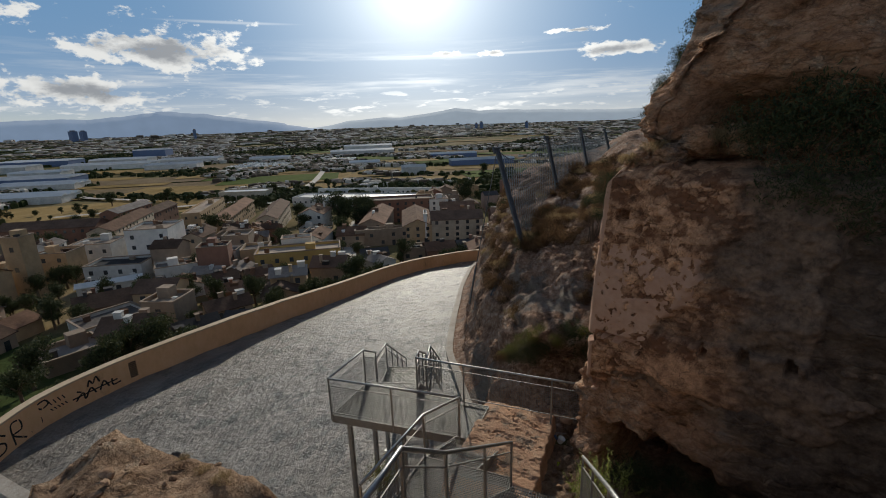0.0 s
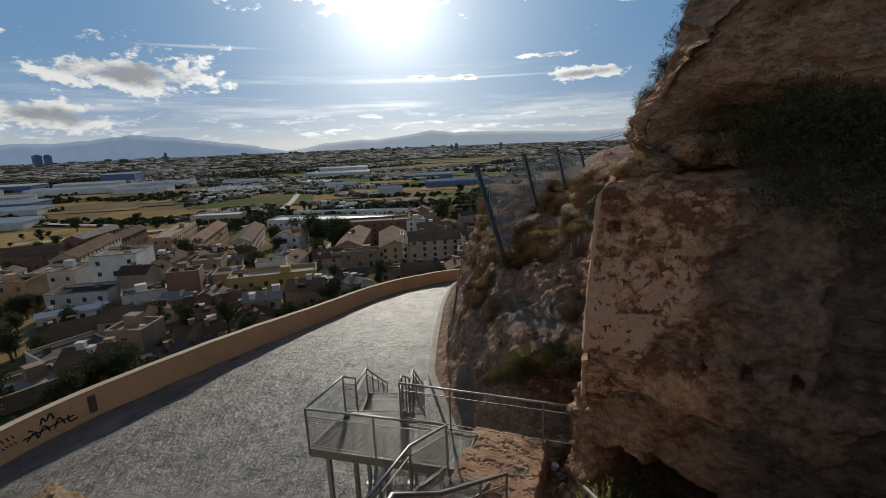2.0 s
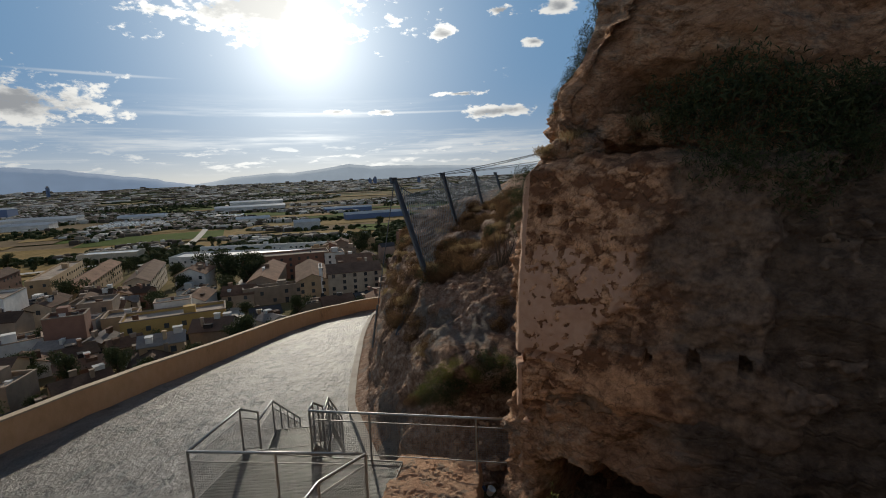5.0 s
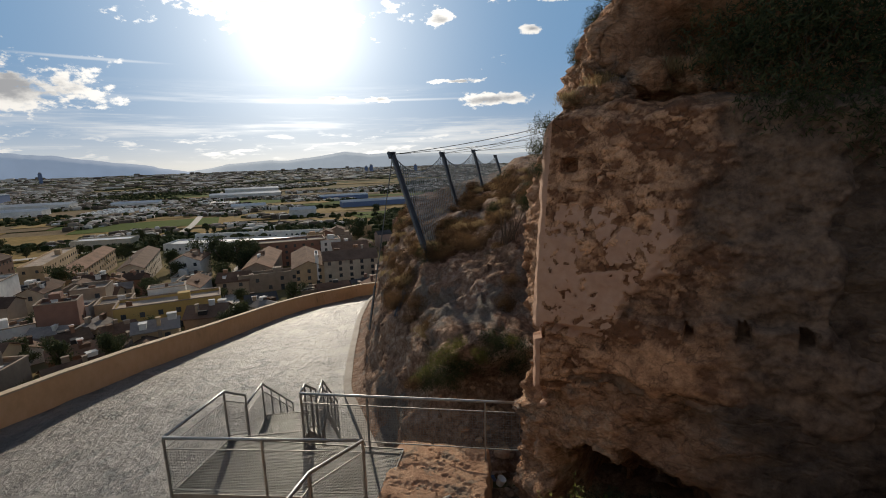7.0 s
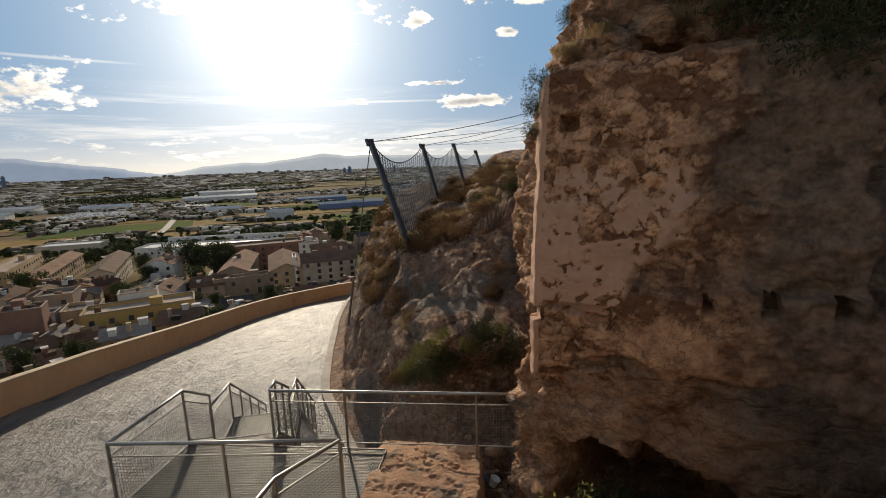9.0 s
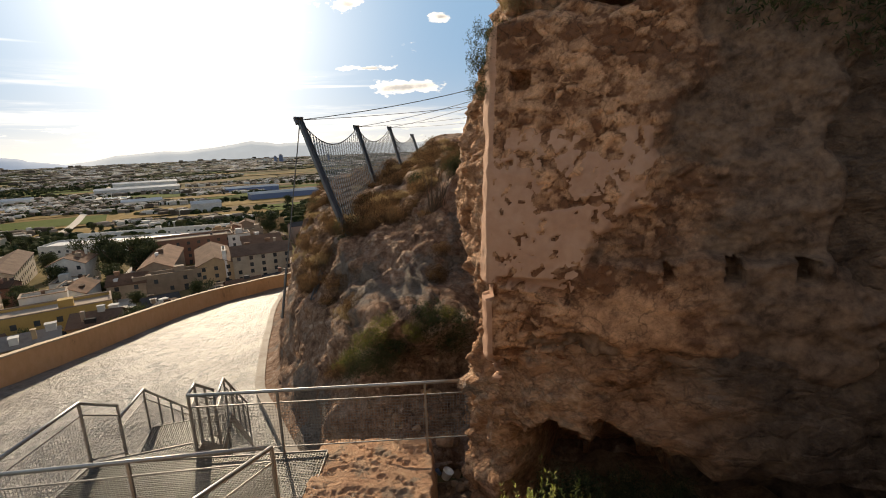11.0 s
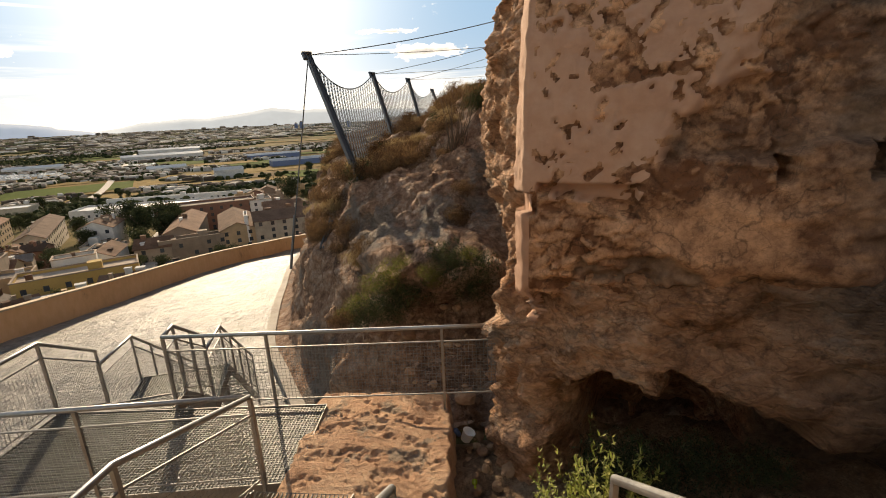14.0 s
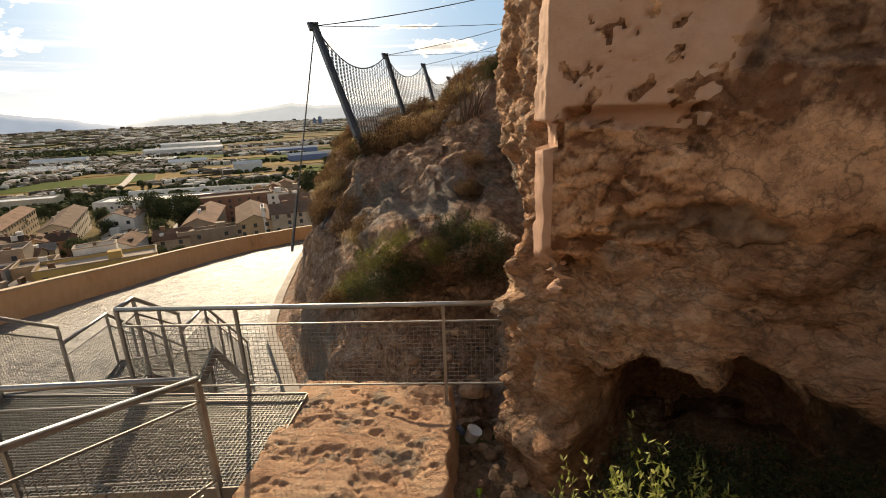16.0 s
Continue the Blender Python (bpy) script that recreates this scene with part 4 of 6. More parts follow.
for al, ac in ((13.7, -2.1), (13.7, -0.8), (14.8, -2.1), (14.8, -0.8)):
    leg(*st(al, ac), ROAD_Z, -1.24)

guard([(-3.83, 11.16, 0), (-2.5, 11.163, 0), (-0.25, 11.167, 0), (0.62, 11.17, 0)], "long steel guard rail with wire mesh ending at the rock", posts=[1, 1, 1])
guard([(-5.48, 9.52, 0), (-2.13, 9.76, 0)], "steel guard rail with wire mesh along the landing edge", posts=[2])
guard([(-5.48, 9.52, 0), (-5.41, 11.10, 0), (-5.82, 12.42, -0.80)], "steel guard rail turning down the lower flight", posts=[1, 1])
guard([(-3.83, 11.16, 0), (-3.95, 11.59, -0.04), (-4.29, 12.82, -0.80)], "short steel guard rail beside the head of the lower flight", posts=[1, 2])
guard([(-5.86, 12.45, -1.08), (-6.15, 13.68, -1.17), (-6.85, 16.5, -3.30)], "steel guard rail along the lower platform and flight", posts=[1, 4])
guard([(-4.33, 12.86, -1.10), (-4.76, 14.25, -1.30), (-5.42, 16.75, -3.32)], "steel guard rail down the last flight", posts=[1, 4])

# upper stairs on which the walk goes down
grating_area([(-0.62, -3.0), (2.2, -3.0), (2.2, 1.25), (-0.62, 1.25)], 5.38, "upper_platform", "steel grating platform at the head of the stairs")
flight((-0.62, 1.26, 5.38), (0, 1), 2.3, 12, 0.1755, 0.2175, "upper steel flight of grating treads")
grating_area([(-0.62, 3.66), (0.84, 3.66), (0.82, 4.2), (-0.60, 4.2)], 3.28, "middle_platform", "narrow steel grating platform between flights")
flight((-0.58, 4.22, 3.28), (0.045, 1), 1.36, 15, 0.1747, 0.256, "main steel flight of grating treads")
grating_area([(-2.42, 6.15), (-0.55, 6.15), (-0.55, 8.22), (-2.34, 8.22)], 0.60, "foot_platform", "steel grating platform at the foot of the stairs")
flight((-2.28, 8.24, 0.60), (0.08, 1), 1.0, 4, 0.15, 0.42, "three shallow grating steps down to the landing")
guard([(-0.67, 3.3, 3.24), (-0.67, 4.2, 3.22), (-0.66, 5.24, 2.38), (-0.46, 7.80, 0.68)], "steel guard rail beside the main stairs", posts=[1, 1, 2])
guard([(1.2, 3.3, 3.24), (1.2, 4.2, 3.22), (1.14, 5.24, 2.42), (0.735, 7.80, 0.70)], "steel guard rail on the rock side of the stairs", posts=[1, 1, 2])
guard([(-2.50, 6.15, 0.60), (-2.33, 8.24, 0.52), (-2.13, 9.74, 0.01)], "steel guard rail beside the steps to the landing", posts=[2, 1])
for x, y, z in ((-0.55, 4.1, 3.05), (0.8, 4.1, 3.05), (-0.55, 1.1, 5.15), (0.8, 1.1, 5.15), (-2.3, 6.3, 0.38), (-2.25, 8.1, 0.38)):
    leg(x, y, terrain_z(x, y) - 0.5, z)


# ---- rock slab and small things by the landing ----
def build_slab():
    vs, fs = [], []
    xs, ys = np.arange(-2.02, -0.1, 0.02), np.arange(7.9, 11.62, 0.02)
    for y in ys:
        for x in xs:
            q = Vector((x, y, 0))
            worn = smooth(0.12, 0.26, noise.fractal(Vector((x * 2.6, y * 3.8, 1)), 0.7, 2.0, 4))
            z = 0.0 - 0.10 * smooth(-1.4, -0.2, x) - 0.04 * (y - 10.5) + 0.02 * fbm(q * 1.2) - 0.022 * worn + 0.03 * worn * fbm(q * 13, 4) + 0.006 * fbm(q * 9)
            edge = min(x + 1.98 + 0.10 * fbm(q * 2.2) + 0.25 * smooth(10.2, 11.2, y) * 0, -0.14 + 0.06 * fbm(q * 2.5) - x, 11.52 + 0.10 * fbm(q * 2) - y)
            z -= 0.55 * smooth(0.06, -0.02, edge)
            vs.append((x, y, z))
    m = len(xs)
    for i in range(len(ys) - 1):
        for k in range(m - 1):
            a = i * m + k
            fs.append((a, a + 1, a + m + 1, a + m))
    ob = pydata("rock_slab", vs, fs, M["slab"])
    tagged(ob, "flat orange stone slab with worn pits beside the grating", "rock slab", kind="structure")


build_slab()


def revolve(bm, profile, seg=14, m=None):
    rings = []
    for r, z in profile:
        ring = []
        for k in range(seg):
            a = 2 * math.pi * k / seg
            v = Vector((r * math.cos(a), r * math.sin(a), z))
            ring.append(bm.verts.new(m @ v if m else v))
        rings.append(ring)
    for a, b in zip(rings, rings[1:]):
        for k in range(seg):
            j = (k + 1) % seg
            bm.faces.new((a[k], a[j], b[j], b[k]))
    bm.faces.new(rings[0][::-1])
    bm.faces.new(rings[-1])


def litter():
    z = terrain_h(0.05, 10.6) + 0.0
    b = thing("bottle", "empty yellow-green glass bottle lying in the rock gap", "bottle", at=(0.08, 10.35, z + 0.06))
    tilt = Matrix.Rotation(radians(70), 4, "X")
    bm = bmesh.new()
    revolve(bm, [(0.03, 0), (0.035, 0.01), (0.035, 0.15), (0.03, 0.18), (0.014, 0.22), (0.013, 0.27), (0.016, 0.275), (0.016, 0.285)], m=tilt)
    part("bottle_body", bm, M["glass_bottle"], b, smooth=True)
    bm = bmesh.new()
    revolve(bm, [(0.0355, 0.05), (0.0362, 0.052), (0.0362, 0.12), (0.0355, 0.122)], m=tilt)
    part("bottle_label", bm, M["straw"], b)
    c = thing("plastic_cup", "crushed white plastic tub lying beside the slab", "litter", at=(0.0, 10.98, z + 0.08))
    bm = bmesh.new()
    revolve(bm, [(0.06, 0), (0.065, 0.005), (0.085, 0.13), (0.09, 0.135), (0.09, 0.145), (0.078, 0.14), (0.06, 0.02)], m=Matrix.Rotation(radians(25), 4, "Y"))
    part("tub", bm, M["white_plastic"], c, smooth=True)
    d = thing("drink_can", "small blue drink can beside the white tub", "litter", at=(-0.07, 11.1, z + 0.06))
    bm = bmesh.new()
    revolve(bm, [(0.026, 0), (0.033, 0.008), (0.033, 0.105), (0.026, 0.115), (0.024, 0.112)], m=Matrix.Rotation(radians(-30), 4, "Y"))
    part("can", bm, M["blue_plastic"], d, smooth=True)


litter()


# ---- stones ----
def stone_mesh(seed, squash=(1, 1, 0.7), rough=0.35, sub=2):
    bm = bmesh.new()
    bmesh.ops.create_icosphere(bm, subdivisions=sub, radius=1.0)
    sh = Vector((seed * 3.1, seed * 1.7, seed * 0.9))
    for v in bm.verts:
        k = 1 + rough * fbm(v.co * 1.1 + sh, 4) + 0.12 * noise.voronoi(v.co * 2 + sh)[0][0]
        v.co = Vector((v.co.x * squash[0], v.co.y * squash[1], v.co.z * squash[2])) * k
    return bm


STONES = [mesh_from("stone", stone_mesh(i, (1, 0.8 + 0.1 * i, 0.65)), M["stone"]) for i in range(5)]
for i, (x, y, z, s) in enumerate([(2.3, 11.2, 6.62, 0.3), (3.05, 11.3, 6.6, 0.35), (1.3, 11.2, 6.25, 0.28), (-3.6, 4.1, 3.7, 0.075), (1.75, 11.1, 6.3, 0.3)]):
    ob = new("boulder", mesh_from("boulder", stone_mesh(i + 11, (1, 0.8, 0.85), 0.5, 4), M["rock"] if i != 3 else M["asphalt"], True))
    if i == 3:
        z = terrain_h(x, y) + 0.03
    ob.matrix_world = pose(x, y, z, 0, 0, 40 * i) @ Matrix.Diagonal((s, s, s, 1))
    tagged(ob, "weathered ochre boulder resting on the rock ledge" if i != 3 else "dark stone lying on the earth mound", "boulder")
rng = random.Random(4)
for k in range(150):
    x, y = rng.uniform(-2.5, 0.35), rng.uniform(11.4, 14.6)
    s = rng.uniform(0.03, 0.10) * (1.6 if rng.random() < 0.1 else 1)
    ob = new("rubble_stone", STONES[k % 5])
    ob.matrix_world = pose(x, y, rough_hill(x, y, hill_z(x, y)) + s * 0.3, rng.uniform(-20, 20), rng.uniform(-20, 20), rng.uniform(0, 360)) @ Matrix.Diagonal((s, s, s, 1))
    tagged(ob, "loose brown limestone rubble on the slope behind the railing", "stone", "loose rubble")
for k in range(40):
    x, y = rng.uniform(1.0, 5.0), rng.uniform(7.6, 9.2)
    s = rng.uniform(0.03, 0.12)
    ob = new("rubble_stone", STONES[k % 5])
    ob.matrix_world = pose(x, y, terrain_h(x, y) + s * 0.3, rng.uniform(-20, 20), rng.uniform(-20, 20), rng.uniform(0, 360)) @ Matrix.Diagonal((s, s, s, 1))
    tagged(ob, "loose stone on the dark earth under the cliff", "stone", "loose rubble under the cliff")

for k in range(40):
    x, y = rng.uniform(0.0, 0.5), rng.uniform(9.2, 11.4)
    s = rng.uniform(0.02, 0.085)
    ob = new("rubble_stone", STONES[k % 5])
    ob.matrix_world = pose(x, y, terrain_h(x, y) + s * 0.4, rng.uniform(-30, 30), rng.uniform(-30, 30), rng.uniform(0, 360)) @ Matrix.Diagonal((s, s, s, 1))
    tagged(ob, "broken orange stone in the gap beside the slab", "stone", "stones beside the slab")
for k in range(45):
    x, y = rng.uniform(-4.6, -2.6), rng.uniform(2.4, 4.2)
    s = rng.uniform(0.015, 0.06)
    ob = new("rubble_stone", STONES[k % 5])
    ob.matrix_world = pose(x, y, terrain_h(x, y) + s * 0.3, rng.uniform(-30, 30), rng.uniform(-30, 30), rng.uniform(0, 360)) @ Matrix.Diagonal((s, s, s, 1))
    tagged(ob, "small stone on the earth mound", "stone", "stones on the mound")


# ---- plants ----
def leaf_cloud(count, radii, size, seed, upward=0.3, gaps=0.25, long=2.2):
    """Vertices and faces of small leaves in an uneven clump."""
    r = random.Random(seed)
    vs, fs = [], []
    sh = Vector((seed * 2.3, seed, seed * 0.7))
    while len(fs) < count:
        d = Vector((r.gauss(0, 1), r.gauss(0, 1), r.gauss(0, 1))).normalized()
        k = r.random() ** 0.45
        p = Vector((d.x * radii[0], d.y * radii[1], d.z * radii[2])) * k
        q = Vector((d.x, d.y, d.z)) * 1.7 + sh
        lump = noise.fractal(q, 0.7, 2.0, 3)
        p *= 1 + 0.45 * lump
        if noise.noise(p * (2.2 / max(radii)) + sh) < -gaps:
            continue
        a = Vector((r.gauss(0, 1), r.gauss(0, 1), r.gauss(0, 1) + upward)).normalized()
        b = a.cross(Vector((r.gauss(0, 1), r.gauss(0, 1), r.gauss(0, 1)))).normalized()
        s = size * r.uniform(0.6, 1.4)
        i = len(vs)
        vs += [p - b * s * 0.35, p + a * s * long * 0.5 - b * s * 0.1, p + a * s * long, p + b * s * 0.35 + a * s * 0.5 * long]
        fs.append((i, i + 1, i + 2, i + 3))
    return [tuple(v) for v in vs], fs


def leaf_mesh(name, mat, *args, **kw):
    vs, fs = leaf_cloud(*args, **kw)
    me = bpy.data.meshes.new(name)
    me.from_pydata(vs, [], fs)
    me.materials.append(mat)
    return me


def twig_mesh(name, mat, count, height, spread, seed, r0=0.006):
    r = random.Random(seed)
    bm = bmesh.new()
    for k in range(count):
        a = r.uniform(0, 6.28)
        p = Vector((r.uniform(-0.1, 0.1), r.uniform(-0.1, 0.1), -0.1))
        d = Vector((math.cos(a) * spread, math.sin(a) * spread, 1)).normalized()
        ln = height * r.uniform(0.5, 1.0)
        for j in range(3):
            d = (d + Vector((r.gauss(0, 0.22), r.gauss(0, 0.22), 0.05))).normalized()
            q = p + d * ln / 3
            bar(bm, p, q, r0 * (1 - j * 0.28), 4, r0 * (0.75 - j * 0.25))
            p = q
    return mesh_from(name, bm, mat)


def sprig_mesh(name, mat, stems, height, seed):
    """Thin arching stems set with small leaves."""
    r = random.Random(seed)
    vs, fs = [], []
    for k in range(stems):
        a, lean = r.uniform(0, 6.28), r.uniform(0.15, 0.75)
        p = Vector((r.uniform(-0.16, 0.16), r.uniform(-0.16, 0.16), -0.2))
        d = Vector((math.cos(a) * lean, math.sin(a) * lean, 1)).normalized()
        n = r.randint(16, 26)
        for j in range(n):
            d = (d + Vector((r.gauss(0, 0.10), r.gauss(0, 0.10), -0.01))).normalized()
            p = p + d * height * r.uniform(0.7, 1.1) / n
            for _ in range(3 if j > n * 0.3 else 1):
                e = (Vector((r.gauss(0, 1), r.gauss(0, 1), r.gauss(0.4, 0.7)))).normalized()
                w = e.cross(d).normalized() * 0.008
                ln = 0.05 * r.uniform(0.6, 1.3)
                i = len(vs)
                vs += [tuple(p), tuple(p + e * ln * 0.5 + w), tuple(p + e * ln), tuple(p + e * ln * 0.5 - w)]
                fs.append((i, i + 1, i + 2, i + 3))
    me = bpy.data.meshes.new(name)
    me.from_pydata(vs, [], fs)
    me.materials.append(mat)
    return me


BUSH = {
    "sprig": ([sprig_mesh("foliage", M["sprig"], 13, 0.75, s) for s in (41, 42, 43)], twig_mesh("twigs", M["bark"], 9, 0.6, 0.5, 5, 0.004),
              "sparse light-green shrub in the dark rock hollow"),
    "green": ([leaf_mesh("foliage", M["leaf"], 1500, (0.42, 0.42, 0.34), 0.028, s, upward=0.9) for s in (1, 2)], twig_mesh("twigs", M["bark"], 14, 0.6, 0.5, 1),
              "olive-green shrub growing on the rocky slope"),
    "dark": ([leaf_mesh("foliage", M["dark_leaf"], 2200, (0.55, 0.5, 0.4), 0.032, s, upward=0.4) for s in (3, 4)], twig_mesh("twigs", M["bark"], 14, 0.6, 0.7, 2),
             "dark evergreen shrub clinging to the cliff"),
    "dry": ([leaf_mesh("foliage", M["dry"], 2600, (0.5, 0.5, 0.32), 0.024, s, upward=1.2, long=3.2) for s in (5, 6, 7)], twig_mesh("twigs", M["bark"], 20, 0.65, 0.7, 3, 0.004),
            "dry rust-brown scrub bush on the hillside"),
    "straw": ([leaf_mesh("foliage", M["straw"], 900, (0.4, 0.4, 0.16), 0.022, s, upward=2.5, long=6.0) for s in (8, 9)], twig_mesh("twigs", M["straw"], 10, 0.35, 0.5, 4, 0.003),
              "tuft of pale dry grass among the rocks"),
}


def bush(kind, x, y, z, s, seed=0, stretch=(1, 1, 1)):
    leaves, twigs, label = BUSH[kind]
    e = thing("shrub" if kind != "straw" else "grass_tuft", label, "shrub" if kind != "straw" else "dry grass", kind + " plants", (x, y, z))
    e.rotation_euler = (0, 0, seed * 1.7)
    e.scale = (s * stretch[0], s * stretch[1], s * stretch[2])
    a = new("foliage", leaves[seed % len(leaves)])
    a.parent = e
    a.location = (0, 0, 0.28)
    b = new("stem", twigs)
    b.parent = e
    return e


def on_hill(x, y):
    return rough_hill(x, y, hill_z(x, y))


for i, (k, x, y, z, s) in enumerate([("green", -1.2, 13.6, 0.76, 0.95), ("green", -1.49, 13.5, 0.63, 0.8), ("green", -0.99, 13.9, 0.9, 0.7), ("green", -1.79, 13.5, 0.33, 0.7), ("green", -2.01, 13.4, 0.17, 0.6), ("green", -0.49, 13.5, 0.84, 0.7), ("green", -0.43, 13.5, 0.71, 0.6), ("green", 0.23, 13.8, 1.06, 0.6), ("dark", -0.04, 13.9, 0.62, 0.8), ("dark", 0.41, 13.8, 0.73, 0.8), ("dark", -1.14, 13.7, 0.32, 0.8), ("dark", -0.79, 13.9, 0.34, 0.8), ("dark", -1.63, 13.7, 0.04, 0.8), ("dark", -1.24, 13.6, 0.07, 0.6), ("dark", 0.23, 13.9, 0.34, 0.7), ("dark", -0.13, 14.0, 0.88, 0.8), ("dark", -1.95, 13.8, -0.09, 0.6), ("dry", -2.05, 13.2, 0.14, 0.5)]):
    bush(k, x, y, z, s * (0.72 if k == "green" else 1.0), i)
rng = random.Random(9)
placed = 0
while placed < 300:
    y = 15.5 + 26 * rng.random() ** 1.6
    x = kerb_x(y) + rng.uniform(2.0, 11.0)
    if x > 2.4 or hill_z(x, y) < -0.6:
        continue
    if y < 19 and x > kerb_x(y) + 2.4 and rng.random() < 0.8:
        continue
    kind = rng.choices(("dry", "dry", "straw", "dark"), (5, 3, 2, 0.6))[0]
    bush(kind, x, y, on_hill(x, y) - 0.08, rng.uniform(0.5, 1.15), rng.randrange(9))
    placed += 1
for i, (x, y, z, s) in enumerate([(3.3, 10.4, 6.5, 1.3), (4.0, 10.3, 6.6, 1.6), (4.8, 10.0, 6.3, 1.6), (5.4, 9.9, 6.4, 1.4), (3.6, 9.7, 5.7, 1.1), (4.3, 9.5, 5.5, 1.2),
                                  (6.2, 9.4, 6.9, 1.3), (5.2, 9.5, 5.9, 1.1), (0.66, 10.62, 5.45, 0.42), (0.78, 10.75, 5.75, 0.5), (0.62, 10.6, 5.15, 0.32),
                                  (1.9, 15.0, 7.6, 0.7), (2.3, 14.9, 8.3, 0.8), (2.6, 14.8, 8.9, 0.9), (2.9, 14.8, 9.5, 1.0), (3.3, 14.8, 10.1, 1.1), (2.1, 14.4, 8.0, 0.6), (3.6, 14.5, 10.6, 1.2),
                                  (1.7, 13.5, 7.4, 0.5), (3.0, 13.4, 9.2, 0.9),
                                  (2.65, 12.4, 9.3, 0.55), (2.35, 12.4, 8.7, 0.5), (2.05, 12.4, 8.15, 0.5), (1.72, 12.4, 7.6, 0.45), (1.45, 12.4, 7.05, 0.4), (2.9, 12.3, 9.8, 0.6)]):
    bush("dark", x, y, z, s, i)
# dark shrubs set back in the cave, added to deepen its shade
for i, (x, y, z, s) in enumerate([(1.45, 9.35, -0.3, 0.75), (1.75, 9.2, -0.3, 0.7), (1.15, 9.25, -0.35, 0.55), (2.2, 9.3, -0.2, 0.6), (2.7, 9.1, -0.1, 0.5)]):
    bush("dark", x + 0.2, y + 0.45, z + 0.15, s * 1.1, i)
for i, (x, y, z, s) in enumerate([(0.78, 8.9, -0.3, 1.35), (0.95, 8.9, -0.3, 1.6), (1.12, 8.95, -0.25, 1.75), (1.32, 9.0, -0.3, 1.5), (0.66, 8.85, -0.35, 1.2)]):
    bush("sprig", x, y, z, s, i, (0.62, 0.62, 1.0))
for i, (x, y, s) in enumerate([(-2.9, 3.9, 0.4), (-3.3, 4.0, 0.35), (-2.5, 3.8, 0.45)]):
    bush("straw", x, y, terrain_h(x, y) - 0.05, s * 0.6, i)
for i, (x, y, z, s) in enumerate([(1.6, 11.0, 6.3, 0.7), (2.6, 11.1, 6.45, 0.8), (3.1, 10.9, 6.5, 0.8), (1.1, 10.9, 6.1, 0.6)]):
    bush("straw", x, y, z, s, i)
bush("green", -2.55, 6.9, 1.0, 0.7, 2)
bare = thing("bare_shrub", "leafless thin shrub standing on the rocky crest", "shrub", at=(0.15, 18.4, on_hill(0.15, 18.4) - 0.1))
bare.scale = (2.0, 2.0, 3.4)
tw = new("stem", twig_mesh("twigs", M["bark"], 34, 0.65, 0.42, 8, 0.008))
tw.parent = bare


# ---- rockfall fence ----
def fence_post(top, foot, name="fence_post"):
    a, b = Vector(foot), Vector(top)
    d = (b - a).normalized()
    e = thing(name, "dark steel H-beam post of the rockfall fence leaning outward", "fence post", "rockfall fence posts", a - d * 0.5)
    ln = (b - a).length + 0.5
    q = Matrix.Translation((0, 0, 0)) @ d.to_track_quat("Z", "X").to_matrix().to_4x4()
    bm = bmesh.new()
    for lo, hi in (((-0.09, -0.09, 0), (0.09, -0.075, ln)), ((-0.09, 0.075, 0), (0.09, 0.09, ln)), ((-0.008, -0.074, 0), (0.008, 0.074, ln))):
        put(bm, lo, hi, q)
    part("beam", bm, M["beam"], e)
    bm = bmesh.new()
    put(bm, (-0.11, -0.14, ln), (0.11, 0.12, ln + 0.05), q)
    put(bm, (-0.05, -0.20, ln - 0.2), (0.05, -0.10, ln + 0.12), q)
    part("head_plate", bm, M["beam"], e)
    return e


POSTS = [((-4.67, 22.8, 5.7), (-2.83, 20.0, 1.95)), ((-3.96, 32.8, 5.79), (-2.75, 31.0, 2.0)), ((-2.72, 42.2, 6.04), (-1.8, 40.6, 2.6)), ((-1.2, 50.5, 5.6), (-0.4, 49.0, 3.0))]
for top, foot in POSTS:
    fence_post(top, foot)


def cable(name, a, b, sag, r, label):
    a, b = Vector(a), Vector(b)
    pts = [a.lerp(b, k / 14) - Vector((0, 0, sag * 4 * (k / 14) * (1 - k / 14))) - a for k in range(15)]
    bm = bmesh.new()
    tube(bm, pts, r, 6)
    ob = part(name, bm, M["cable"])
    ob.location = a
    return tagged(ob, label, "cable", "rockfall fence cables")


def net(p0, f0, p1, f1, seed):
    """Ring net hung between two posts with a sagging upper edge."""
    p0, f0, p1, f1 = map(Vector, (p0, f0, p1, f1))
    bm = bmesh.new()
    nx, nz = 46, 17

    def at(i, k):
        s, h = i / nx, k / nz
        top = p0.lerp(p1, s) - Vector((0, 0, 1.15 * 4 * s * (1 - s) * 0.8))
        low = f0.lerp(f1, s)
        return low.lerp(top, h) + Vector((-0.12 * math.sin(math.pi * s), 0, 0))
    for k in range(nz + 1):
        for i in range(nx):
            if (i + k) % 2 == 0:
                a, b = at(i, k), at(min(nx, i + 1), k)
                c = at(min(nx, i + 1), min(nz, k + 1))
                bar(bm, a, b, 0.017, 3)
                if k < nz:
                    bar(bm, b, c, 0.017, 3)
            elif k < nz:
                bar(bm, at(i, k), at(min(nx, i + 1), k + 1), 0.015, 3)
    for i in range(nx):
        bar(bm, at(i, nz), at(i + 1, nz), 0.028, 4)
    ob = part("rockfall_net", bm, M["cable"])
    tagged(ob, "sagging steel ring net of the rockfall fence between posts", "net", "rockfall nets", "stuff")


